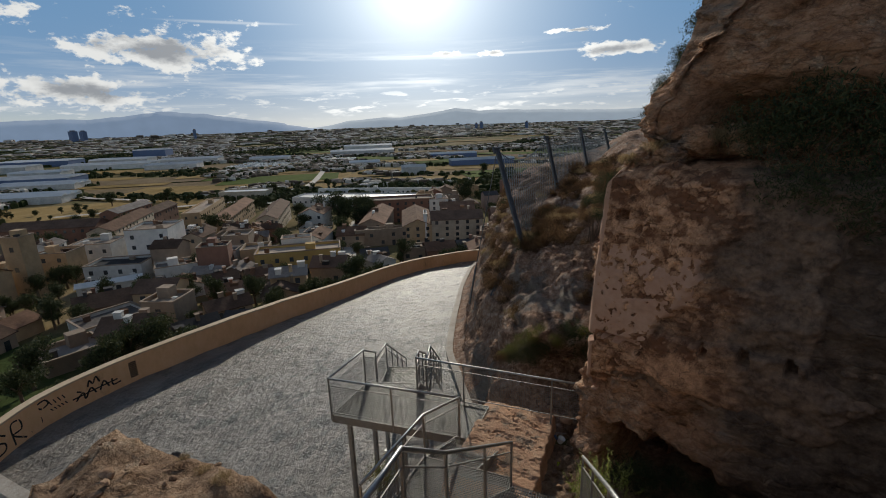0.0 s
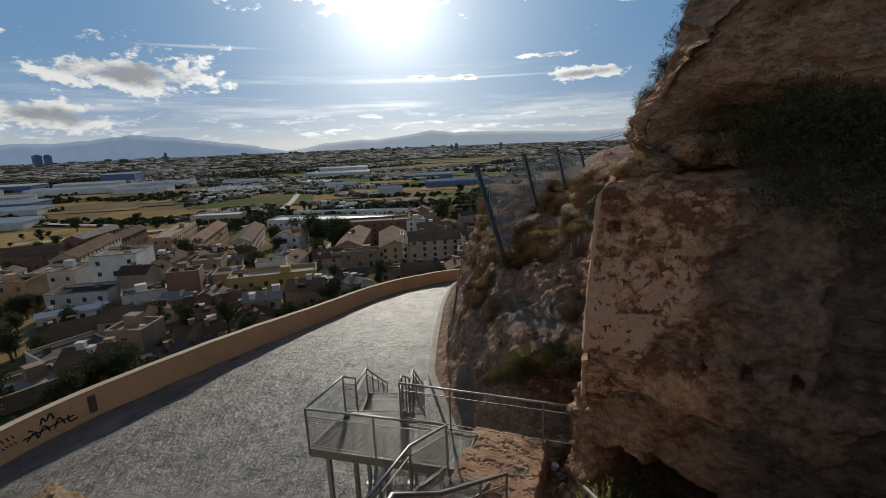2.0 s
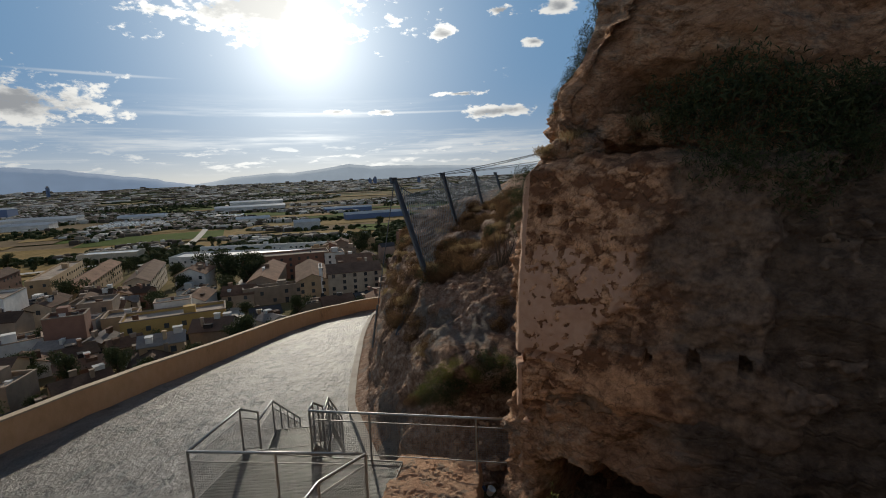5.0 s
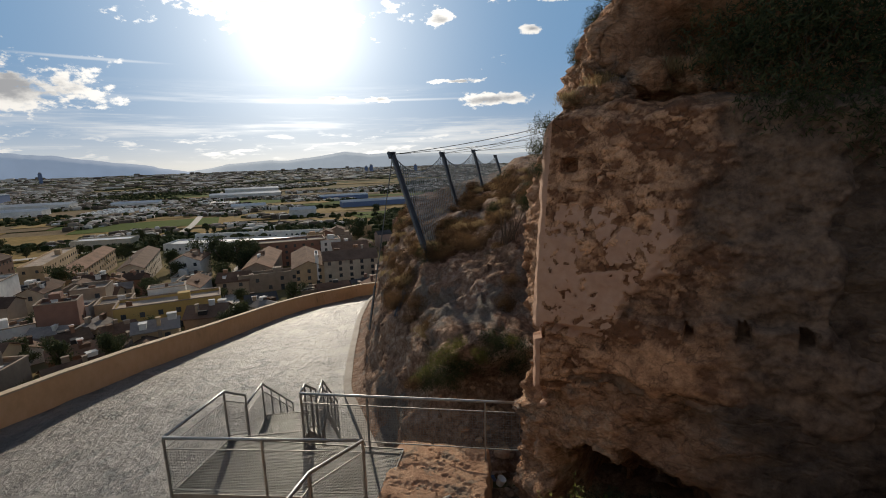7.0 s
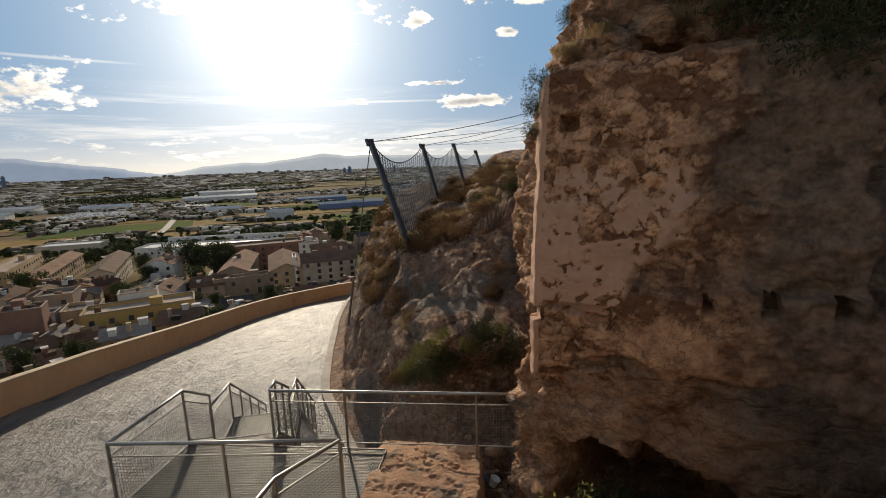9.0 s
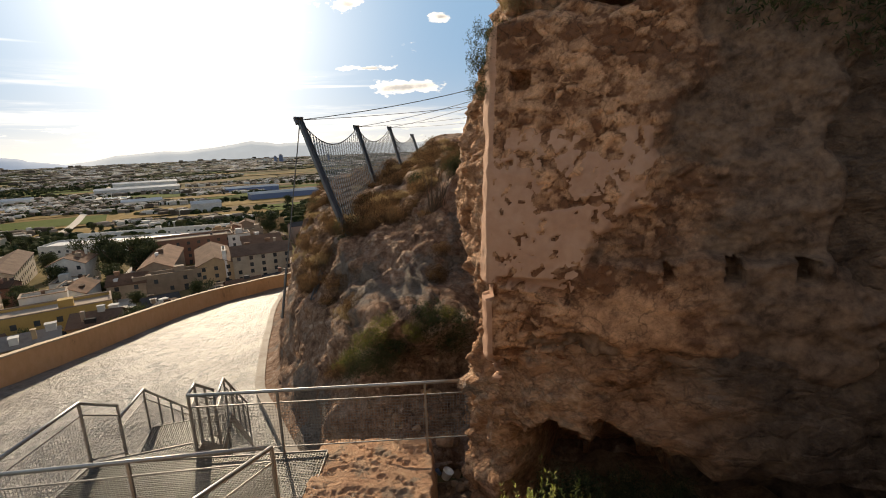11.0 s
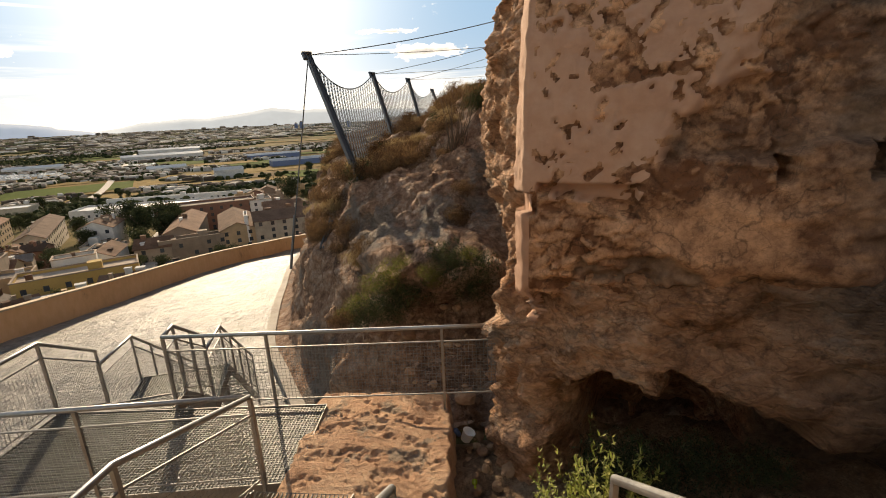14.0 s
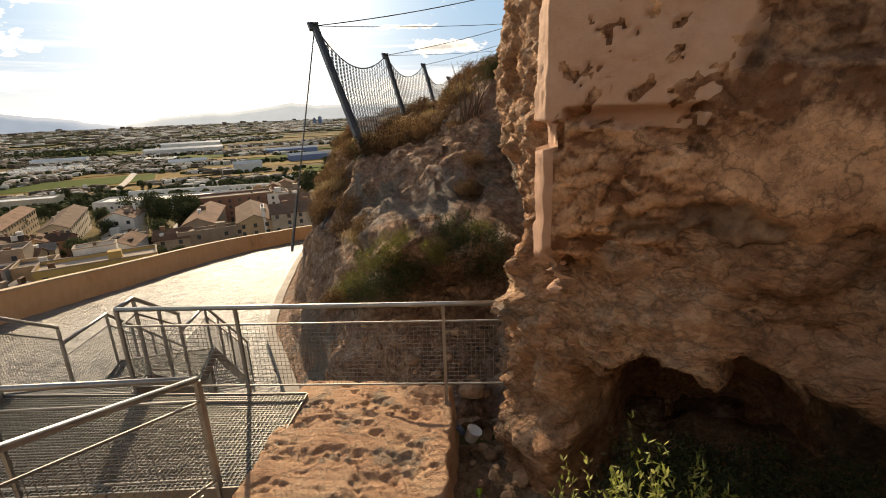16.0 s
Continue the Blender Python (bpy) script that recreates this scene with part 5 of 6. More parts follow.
for i in range(3):
    net(POSTS[i][0], POSTS[i][1], POSTS[i + 1][0], POSTS[i + 1][1], i)
for i, (top, foot) in enumerate(POSTS[:3]):
    cable("stay_cable", top, (3.2 + i, top[1] + 1.5 - i, 7.0 + 0.4 * i), 0.15, 0.016, "taut steel stay cable from a fence post to the cliff")
    cable("stay_cable", top, (3.4 + i, top[1] + 7.0, 6.6), 0.1, 0.012, "taut steel stay cable from a fence post to the cliff")
a = (-4.67, 22.8, 5.65)
cable("anchor_cable", a, (-5.0, 19.3, -0.75), 0.0, 0.022, "thick anchor cable from the first fence post to the ground")
cable("anchor_cable", (-4.93, 20.1, 0.75), (-5.0, 19.3, -0.75), 0.0, 0.045, "sleeved lower part of the anchor cable")
bm = bmesh.new()
put(bm, (-0.025, -0.6, -0.03), (0.025, 0.6, 0.02))
put(bm, (0.07, -0.5, -0.03), (0.11, 0.6, 0.02))
ob = part("steel_profile", bm, M["beam"])
ob.matrix_world = look((-3.73, 19.0, on_hill(-3.73, 19.0) + 0.12), (-3.60, 20.0, on_hill(-3.6, 20.0) + 0.25)) @ pose(0, 0, 0, 90, 0, 0)
tagged(ob, "pair of loose steel profiles lying on the rocky slope", "steel profile")


# ---- graffiti on the parapet ----
def graffiti():
    line = fine_line([(x, y, 0) for x, y in WALL_LINE], 0.25)

    def on_wall(s, h):
        acc = 0.0
        for p, q in zip(line, line[1:]):
            d = (q - p).length
            if acc + d >= s:
                v = p.lerp(q, (s - acc) / d)
                t = (q - p).normalized()
                return Vector((v.x, v.y, road_z(v.y) + h * 0.94)) + Vector((t.y, -t.x, 0)) * 0.006
            acc += d
        return line[-1]

    def stroke(bm, pts, w):
        fine = fine_line([(s, h, 0) for s, h in pts], 0.06)
        prev = None
        for i, p in enumerate(fine):
            d = (fine[min(i + 1, len(fine) - 1)] - fine[max(0, i - 1)])
            d = d.normalized() if d.length > 1e-6 else Vector((1, 0, 0))
            nn = Vector((-d.y, d.x, 0)) * w / 2
            a, b = on_wall(p.x + nn.x, p.y + nn.y), on_wall(p.x - nn.x, p.y - nn.y)
            cur = (bm.verts.new(a), bm.verts.new(b))
            if prev:
                bm.faces.new((prev[0], prev[1], cur[1], cur[0]))
            prev = cur
    e = thing("graffiti", "black spray-painted tags on the orange parapet", "graffiti")
    sets = [
        [[(0.9, 0.75), (0.6, 0.95), (0.45, 0.75), (0.8, 0.5), (0.75, 0.25), (0.4, 0.2)], [(1.15, 0.15), (1.15, 0.95), (1.5, 0.95), (1.5, 0.6), (1.15, 0.55), (1.6, 0.15)],
         [(2.35, 0.8), (2.05, 1.0), (1.85, 0.8), (2.2, 0.55), (2.2, 0.25), (1.8, 0.2)], [(2.1, 1.05), (2.5, 1.1), (2.6, 0.9), (2.4, 0.8)]],
        [[(2.62 + 0.16 * k, 0.95), (2.7 + 0.16 * k, 0.75)] for k in range(4)] + [[(2.62 + 0.13 * k, 0.62), (2.7 + 0.13 * k, 0.5)] for k in range(5)],
        [[(3.50, 0.35), (3.80, 0.6), (3.85, 0.3), (4.10, 0.65), (4.25, 0.35)], [(4.00, 0.75), (4.10, 1.0), (4.20, 0.8), (4.35, 1.05), (4.45, 0.75)], [(4.40, 0.35), (4.60, 0.7), (4.75, 0.35)], [(4.90, 0.65), (4.90, 0.35), (5.20, 0.35)],
         [(3.40, 0.5), (4.00, 0.5), (5.10, 0.52)], [(3.60, 0.75), (3.75, 0.65)]],
        [[(5.6, 0.3 + 0.085 * k), (5.9, 0.3 + 0.085 * k)] for k in range(9)]]
    for i, strokes in enumerate(sets):
        bm = bmesh.new()
        for s in strokes:
            stroke(bm, s, 0.065 if i != 1 else 0.04)
        part("spray_tag", bm, M["paint_black"], e)


graffiti()


# ---- town below ----
WINDOW = bmesh.new()
put(WINDOW, (-0.55, -0.05, -0.65), (0.55, 0.06, 0.65))
WINDOW = mesh_from("window", WINDOW, M["pane"])
DOOR = bmesh.new()
put(DOOR, (-0.6, -0.05, -1.05), (0.6, 0.06, 1.05))
DOOR = mesh_from("door", DOOR, M["pane"])
rng = random.Random(21)


def house(x, y, w, d, h, yaw, wall, roof, roof_kind, label, faces="sewn", floors=2, group="town houses"):
    z = ground_z(x, y)
    e = thing("house", label, "house", group, (x, y, z))
    e.rotation_euler = (0, 0, radians(yaw))
    bm = bmesh.new()
    put(bm, (-w / 2, -d / 2, -3.0), (w / 2, d / 2, h))
    if roof_kind == "flat":
        for a, b in (((-w / 2, -d / 2, h), (w / 2, -d / 2 + 0.25, h + 0.9)), ((-w / 2, d / 2 - 0.25, h), (w / 2, d / 2, h + 0.9)), ((-w / 2, -d / 2 + 0.25, h), (-w / 2 + 0.25, d / 2 - 0.25, h + 0.9)), ((w / 2 - 0.25, -d / 2 + 0.25, h), (w / 2, d / 2 - 0.25, h + 0.9))):
            put(bm, a, b)
    elif roof_kind == "gable":
        rh = min(w, d) * 0.22
        for sx in (-1, 1):
            if w >= d:
                vs = [bm.verts.new(v) for v in ((sx * w / 2, -d / 2, h), (sx * w / 2, d / 2, h), (sx * w / 2, 0, h + rh))]
            else:
                vs = [bm.verts.new(v) for v in ((-w / 2, sx * d / 2, h), (w / 2, sx * d / 2, h), (0, sx * d / 2, h + rh))]
            bm.faces.new(vs)
    part("wall", bm, wall, e)
    bm = bmesh.new()
    if roof_kind == "flat":
        put(bm, (-w / 2 + 0.26, -d / 2 + 0.26, h), (w / 2 - 0.26, d / 2 - 0.26, h + 0.12))
    else:
        o, t = 0.4, 0.18
        rh = min(w, d) * 0.22
        sl = rh / (min(w, d) / 2)
        lw, ld = (w / 2 + o, d / 2 + o)
        drop = o * sl
        if w >= d:
            prof = [(-ld, h - drop), (0, h + rh), (ld, h - drop)]
            mk = lambda s, p, q: (s, p, q)
            ends = (-lw, lw)
        else:
            prof = [(-lw, h - drop), (0, h + rh), (lw, h - drop)]
            mk = lambda s, p, q: (p, s, q)
            ends = (-ld, ld)
        rows = []
        for s in ends:
            rows.append([bm.verts.new(mk(s, p, q + 0.02)) for p, q in prof] + [bm.verts.new(mk(s, p, q + t)) for p, q in prof[::-1]])
        for k in range(6):
            j = (k + 1) % 6
            bm.faces.new((rows[0][k], rows[0][j], rows[1][j], rows[1][k]))
        for r in rows:
            bm.faces.new((r[0], r[1], r[4], r[5]))
            bm.faces.new((r[1], r[2], r[3], r[4]))
    part("roof", bm, roof, e)
    # openings on the two sides that look at the hill
    fh = h / floors
    for side in faces:
        ln = w if side in "sn" else d
        n = max(1, int(ln / 3.6))
        for f in range(floors):
            for k in range(n):
                if rng.random() < 0.12:
                    continue
                off = -ln / 2 + ln * (k + 0.5) / n
                is_door = f == 0 and k == n // 2
                ob = new("door" if is_door else "window", DOOR if is_door else WINDOW)
                ob.parent = e
                zz = f * fh + (1.1 if is_door else fh * 0.55)
                pos, r = {"s": ((off, -d / 2, zz), 0), "n": ((off, d / 2, zz), 0), "e": ((w / 2, off, zz), 90), "w": ((-w / 2, off, zz), 90)}[side]
                ob.location, ob.rotation_euler = pos, (0, 0, radians(r))
    # pale edge under the roof, and clutter on top
    if x * x + y * y < 240 ** 2 and w > 3:
        if roof_kind == "flat":
            bm = bmesh.new()
            for a, b in (((-w / 2 - 0.12, -d / 2 - 0.12, h + 0.75), (w / 2 + 0.12, -d / 2 + 0.3, h + 1.0)), ((-w / 2 - 0.12, d / 2 - 0.3, h + 0.75), (w / 2 + 0.12, d / 2 + 0.12, h + 1.0)), ((-w / 2 - 0.12, -d / 2 + 0.3, h + 0.75), (-w / 2 + 0.3, d / 2 - 0.3, h + 1.0)), ((w / 2 - 0.3, -d / 2 + 0.3, h + 0.75), (w / 2 + 0.12, d / 2 - 0.3, h + 1.0))):
                put(bm, a, b)
            part("coping", bm, TOWN_WALLS[4], e, "pale parapet coping")
        for k in range(rng.choice((1, 2, 3, 3))):
            cx, cy = rng.uniform(-w * 0.4, w * 0.4), rng.uniform(-d * 0.4, d * 0.4)
            zt = h if roof_kind == "flat" else h + (min(w, d) / 2 - abs(cy if w >= d else cx)) * 0.44
            sx, sy, sz = rng.uniform(0.3, 1.0), rng.uniform(0.3, 0.9), rng.uniform(0.5, 1.5)
            bm = bmesh.new()
            put(bm, (cx - sx, cy - sy, zt - 0.3), (cx + sx, cy + sy, zt + sz))
            put(bm, (cx - sx - 0.1, cy - sy - 0.1, zt + sz), (cx + sx + 0.1, cy + sy + 0.1, zt + sz + 0.12))
            part("roof_box", bm, rng.choice((TOWN_WALLS[2], TOWN_WALLS[4], TOWN_ROOFS[0], TOWN_ROOFS[4], TOWN_ROOFS[1])), e)
    if rng.random() < 0.5 and w > 3:
        cx, cy = rng.uniform(-w * 0.3, w * 0.3), rng.uniform(-d * 0.3, d * 0.3)
        bm = bmesh.new()
        if roof_kind == "flat":
            put(bm, (cx - 1.4, cy - 1.2, h + 0.1), (cx + 1.4, cy + 1.2, h + 2.5))
            part("roof_hut", bm, wall, e)
        else:
            put(bm, (cx - 0.35, cy - 0.35, h), (cx + 0.35, cy + 0.35, h + min(w, d) * 0.22 + 0.9))
            put(bm, (cx - 0.45, cy - 0.45, h + min(w, d) * 0.22 + 0.9), (cx + 0.45, cy + 0.45, h + min(w, d) * 0.22 + 1.05))
            part("chimney", bm, wall, e)
    return e


W_OCHRE, W_CREAM, W_WHITE, W_BRICK, W_TAN, W_PINK = TOWN_WALLS
R_CLAY, R_BROWN, R_GREY, R_PALE, R_DARK = TOWN_ROOFS
KEY = [
    (-88.6, 110.8, 24, 9, 6.5, 34, M["yellow_wall"], R_PALE, "flat", "long yellow two-storey building with a pale roof terrace", 2),
    (-94.5, 117.5, 9, 5, 8.5, 34, W_WHITE, R_PALE, "flat", "white rooftop block behind the yellow building", 2),
    (-127.5, 172, 11, 15, 9, 20, W_WHITE, R_CLAY, "gable", "white gabled house with a dark arched window", 3),
    (-104, 203, 38, 12, 10.5, 27, W_BRICK, R_PALE, "flat", "long red-brick apartment block with pale top floor", 4),
    (-84.0, 211, 9, 10, 10, 27, W_WHITE, R_PALE, "flat", "white end block of the brick apartments", 4),
    (-96, 172, 10, 34, 7.5, 21, W_TAN, R_CLAY, "gable", "brown-roofed terrace wing around a courtyard", 3),
    (-77, 170, 11, 32, 7.5, 26, W_OCHRE, R_CLAY, "gable", "brown-roofed terrace wing around a courtyard", 3),
    (-81, 152.5, 24, 5, 5.5, 30, W_TAN, R_DARK, "flat", "low brown range closing the courtyard", 2),
    (-93.5, 148.0, 10, 10, 5.0, 22, W_TAN, R_CLAY, "gable", "brown hipped house beside the street", 2),
    (-58.5, 166, 19, 11, 9, 24, W_CREAM, R_BROWN, "gable", "cream apartment block with rows of windows", 4),
    (-69.2, 161.0, 1.2, 9, 10.4, 24, W_WHITE, R_PALE, "flat", "tall white fire wall of the apartment block", 1),
    (-41, 176, 13, 12, 9, 24, W_BRICK, R_CLAY, "gable", "brick house with a worn clay roof", 3),
    (-66, 188, 14, 11, 9.5, 24, W_PINK, R_CLAY, "gable", "pink house with a tall clay roof", 3),
    (-103, 139, 8, 14, 5.5, 20, W_WHITE, R_CLAY, "gable", "white gable house with a plain clay roof", 2),
    (-74.0, 105.5, 9, 9, 4.6, 20, W_TAN, R_BROWN, "gable", "small brown gabled house below the parapet", 1),
    (-70.5, 123.5, 8, 7, 3.4, 36, W_WHITE, R_DARK, "gable", "small white house with dark slate roof", 1),
    (-65.0, 117.5, 6, 7, 3.0, 60, W_WHITE, R_GREY, "gable", "small white house with pale roof panels", 1),
    (-61.0, 131.5, 8, 6, 3.6, 32, W_TAN, R_PALE, "flat", "low tan house with an open roof terrace", 1),
    (-52.5, 133.0, 9, 8, 4.2, 34, W_BRICK, R_CLAY, "gable", "low house with a dark red roof", 1),
    (-44.0, 138.5, 9, 8, 4.2, 34, W_BRICK, R_DARK, "gable", "low house with a dark roof", 1),
    (-112, 152, 9, 9, 4.0, 20, W_WHITE, R_DARK, "flat", "low white house with a dark flat roof", 1),
    (-119, 158, 9, 8, 4.0, 20, W_WHITE, R_DARK, "flat", "low white house with a dark flat roof", 1),
    (-144, 108, 13, 14, 13.5, 30, W_WHITE, R_PALE, "flat", "tall pale apartment block with a blank side wall", 4),
    (-171, 106, 13, 12, 8, 30, W_WHITE, R_PALE, "flat", "white villa with a flat roof", 2),
    (-242, 132, 40, 12, 8, 30, W_BRICK, R_BROWN, "gable", "long red-brick school building with a brown roof", 2),
    (-140, 92, 16, 10, 5.5, 28, W_WHITE, R_DARK, "flat", "white modern house with dark flat roof", 2),
    (-155, 256, 84, 18, 5, 10, W_WHITE, M["metal_roof"], "flat", "long white low industrial hall", 1),
    (-162, 304, 104, 3, 4, 12, W_WHITE, M["metal_roof"], "flat", "long pale shed at the back of the yard", 1),
    (-262, 272, 34, 16, 6, 22, W_CREAM, M["metal_roof"], "flat", "pale industrial shed beside the field", 1),
    (-98, 60, 12, 9, 3.0, 76, W_WHITE, R_GREY, "flat", "low house with white parapet walls", 1),
    (-89, 47, 9, 8, 2.6, 74, W_TAN, R_GREY, "flat", "low house with a patched terrace roof", 1),
    (-112, 68, 11, 9, 3.4, 58, W_BRICK, R_BROWN, "gable", "low brick house with a dark roof", 1),
    (-152, 74, 5, 5, 17, 20, W_OCHRE, R_BROWN, "flat", "tall ochre tower at the edge of town", 3),
    (-213, 144, 46, 10, 8.5, 124, W_CREAM, R_CLAY, "gable", "long row of cream terraced houses with clay roofs", 3),
    (-236, 178, 36, 9, 8, 120, W_BRICK, R_BROWN, "gable", "row of red-brick terraced houses with dark roofs", 2),
    (-270, 186, 34, 10, 7, 114, W_BRICK, R_GREY, "gable", "row of brick houses with worn grey roofs", 2),
    (-218, 194, 52, 9, 7.5, 123, W_OCHRE, R_PALE, "flat", "row of ochre terraced houses with pale roof terraces", 2),
    (-184, 180, 60, 9, 8, 121, W_OCHRE, R_CLAY, "gable", "long row of ochre terraced houses with clay roofs", 3),
    (-158, 181, 46, 9, 8, 122, W_CREAM, R_BROWN, "gable", "row of cream terraced houses with brown roofs", 3),
    (-104, 84, 7, 7.5, 3.4, 57, W_WHITE, R_BROWN, "gable", "low white row house with a brown tiled roof", 1),
    (-98.5, 90.5, 7, 7, 3.2, 57, W_WHITE, R_BROWN, "gable", "low white row house with a brown tiled roof", 1),
    (-92.5, 97.5, 7, 6.5, 3.0, 57, W_TAN, R_CLAY, "gable", "low tan row house with a clay roof", 1),
    (-122, 96, 11, 8, 4.4, 51, W_WHITE, R_GREY, "flat", "white house with an awning over its roof terrace", 1),
    (-131, 82, 15, 3.5, 3.0, 53, W_WHITE, M["metal_roof"], "gable", "long white sheet-metal canopy", 1),
    (-90, 83, 8, 6, 2.8, 51, W_BRICK, R_CLAY, "gable", "low house with a brick-red roof", 1),
    (-83, 92, 7, 5, 2.6, 48, W_WHITE, R_BROWN, "gable", "low whitewashed house with a brown roof", 1),
    (-80, 74, 9, 7, 2.6, 58, W_TAN, R_BROWN, "gable", "low ruined house with a sagging brown roof", 1),
    (-76, 62, 8, 7, 2.4, 62, W_TAN, R_DARK, "gable", "low shed with a dark patched roof", 1),
]
for x, y, w, d, h, yaw, wall, roof, rk, label, fl in KEY:
    house(x, y, w, d, h, yaw, wall, roof, rk, label, "sw" if h > 4 else "s", fl, "landmark buildings")
TREES_AT = [(-124, 184, 16), (-117, 179, 15), (-111, 186, 14), (-108, 178, 12), (-108, 164, 9), (-104, 157, 8), (-116, 137, 8), (-110, 130, 8), (-122, 142, 7), (-87, 262, 16), (-95, 105, 6), (-135, 465, 12), (-190, 118, 9), (-205, 112, 10), (-215, 108, 10),
            (-260, 300, 9), (-180, 86, 8), (-150, 82, 7), (-70, 112, 5), (-82, 96, 6), (-62, 200, 9), (-40, 195, 9), (-210, 250, 9), (-130, 62, 6), (-350, 230, 11), (-330, 260, 10), (-127, 162.0, 9), (-165, 150, 11), (-172, 158, 10), (-150, 190, 10), (-190, 190, 11), (-225, 150, 10), (-240, 220, 10), (-150, 128, 9), (-62, 124, 4), (-87, 128, 6), (-36, 230, 10), (-50, 240, 9)]
free = []
ang = radians(24)
ax, ay = Vector((math.cos(ang), math.sin(ang))), Vector((-math.sin(ang), math.cos(ang)))
for i in range(-44, 14):
    for j in range(3, 38):
        u, v = i * 8.6 + (2.5 if i % 4 == 0 else 0), j * 8.6 + (3.5 if j % 3 == 0 else 0)
        p = ax * (u + rng.uniform(-1, 1)) + ay * (v + rng.uniform(-1, 1))
        r, yaw = p.length, math.degrees(math.atan2(-p.x, p.y))
        if not (92 < r < 330 and 6 < yaw < 84):
            continue
        if r > 215 and (yaw > 47 or yaw < 20) and rng.random() < 0.55:
            continue
        if r > 262 and yaw > 30:
            continue
        if any(abs(p.x - k[0]) < (k[2] + k[3]) / 2 + 3 and abs(p.y - k[1]) < (k[2] + k[3]) / 2 + 1 and (p - Vector((k[0], k[1]))).length < max(k[2], k[3]) / 2 + 5.0 for k in KEY):
            continue
        if any((p - Vector((t[0], t[1]))).length < t[2] * 0.7 + 4 for t in TREES_AT):
            continue
        if (17 < yaw < 40 and r < 222) or (28 < yaw < 40 and r > 240) or rng.random() < 0.2:
            continue
        free.append((p.x, p.y, r))
free.sort(key=lambda q: q[2])
NAMES = {W_OCHRE: "ochre", W_CREAM: "cream", W_WHITE: "whitewashed", W_BRICK: "red-brick", W_TAN: "tan", W_PINK: "faded pink"}
for x, y, r in free[:520]:
    near = r < 150
    fl = rng.choice((1, 1, 2, 2)) if near else rng.choice((2, 2, 3, 3))
    w, d = rng.uniform(6.2, 9.6), rng.uniform(6.0, 9.0)
    wall = rng.choices(TOWN_WALLS, (3, 2.5, 1.3, 2.4, 3.5, 1.5))[0]
    rk = rng.choice(("gable", "gable", "flat")) if near else rng.choice(("gable", "flat", "gable", "flat", "gable"))
    roof = rng.choice((R_CLAY, R_BROWN, R_BROWN, R_BROWN, R_GREY, R_DARK)) if rk == "gable" else rng.choice((R_PALE, R_GREY, R_BROWN, R_CLAY, R_DARK))
    kind = "clay-tiled gable roof" if rk == "gable" else "flat roof terrace"
    house(x, y, w, d, fl * 2.9 + 0.3, 24 + rng.choice((0, 0, 90)) + rng.choice((-1, 1)) * rng.uniform(0, 12), wall, roof, rk, f"{NAMES[wall]} town house of {('one', 'two', 'three')[fl - 1]} storeys with a {kind}", ("sw" if r < 150 else "s") if r < 250 else "", fl)


# ---- trees ----
def tree_parts(seed):
    r = random.Random(seed)
    bm = bmesh.new()
    bar(bm, (0, 0, -0.5), (0.02, 0.03, 0.42), 0.05, 8, 0.035)
    for k in range(6):
        a = k * 1.05 + r.uniform(-0.3, 0.3)
        b = Vector((math.cos(a) * 0.26, math.sin(a) * 0.26, 0.62 + 0.15 * r.random()))
        bar(bm, (0.02, 0.03, 0.34 + 0.02 * k), b, 0.024, 5, 0.008)
    trunk = mesh_from("trunk", bm, M["bark"])
    vs, fs = [], []
    for k in range(9):
        c = Vector((r.gauss(0, 0.2), r.gauss(0, 0.2), 0.62 + r.uniform(-0.2, 0.26)))
        v, f = leaf_cloud(330, (0.22, 0.22, 0.16), 0.05, seed * 10 + k, gaps=0.3, long=1.3)
        o = len(vs)
        vs += [tuple(Vector(q) + c) for q in v]
        fs += [tuple(i + o for i in q) for q in f]
    me = bpy.data.meshes.new("crown")
    me.from_pydata(vs, [], fs)
    me.materials.append(M["dark_leaf"])
    return trunk, me


TREE_KINDS = [tree_parts(s) for s in (31, 32, 33)]
for i, (x, y, s) in enumerate(TREES_AT):
    trunk, crown = TREE_KINDS[i % 3]
    e = thing("tree", "dark green broad-crowned tree among the houses", "tree", "town trees", (x, y, ground_z(x, y)))
    e.scale, e.rotation_euler = (s, s, s), (0, 0, i * 1.3)
    for nm, me in (("trunk", trunk), ("crown", crown)):
        o = new(nm, me)
        o.parent = e
i = 0
rng = random.Random(77)
while i < 300:
    yaw, r = radians(rng.uniform(6, 82)), rng.uniform(75, 420)
    x, y = -math.sin(yaw) * r, math.cos(yaw) * r
    if any(math.hypot(x - q[0], y - q[1]) < 4.5 for q in free) or any(math.hypot(x - k[0], y - k[1]) < max(k[2], k[3]) * 0.62 for k in KEY):
        continue
    trunk, crown = TREE_KINDS[i % 3]
    s = rng.uniform(3.0, 7.5)
    e = thing("tree", "small dark tree between town plots", "tree", "small town trees", (x, y, ground_z(x, y)))
    e.scale, e.rotation_euler = (s, s, s * rng.uniform(0.8, 1.3)), (0, 0, i * 1.3)
    for nm, me in (("trunk", trunk), ("crown", crown)):
        o = new(nm, me)
        o.parent = e
    i += 1


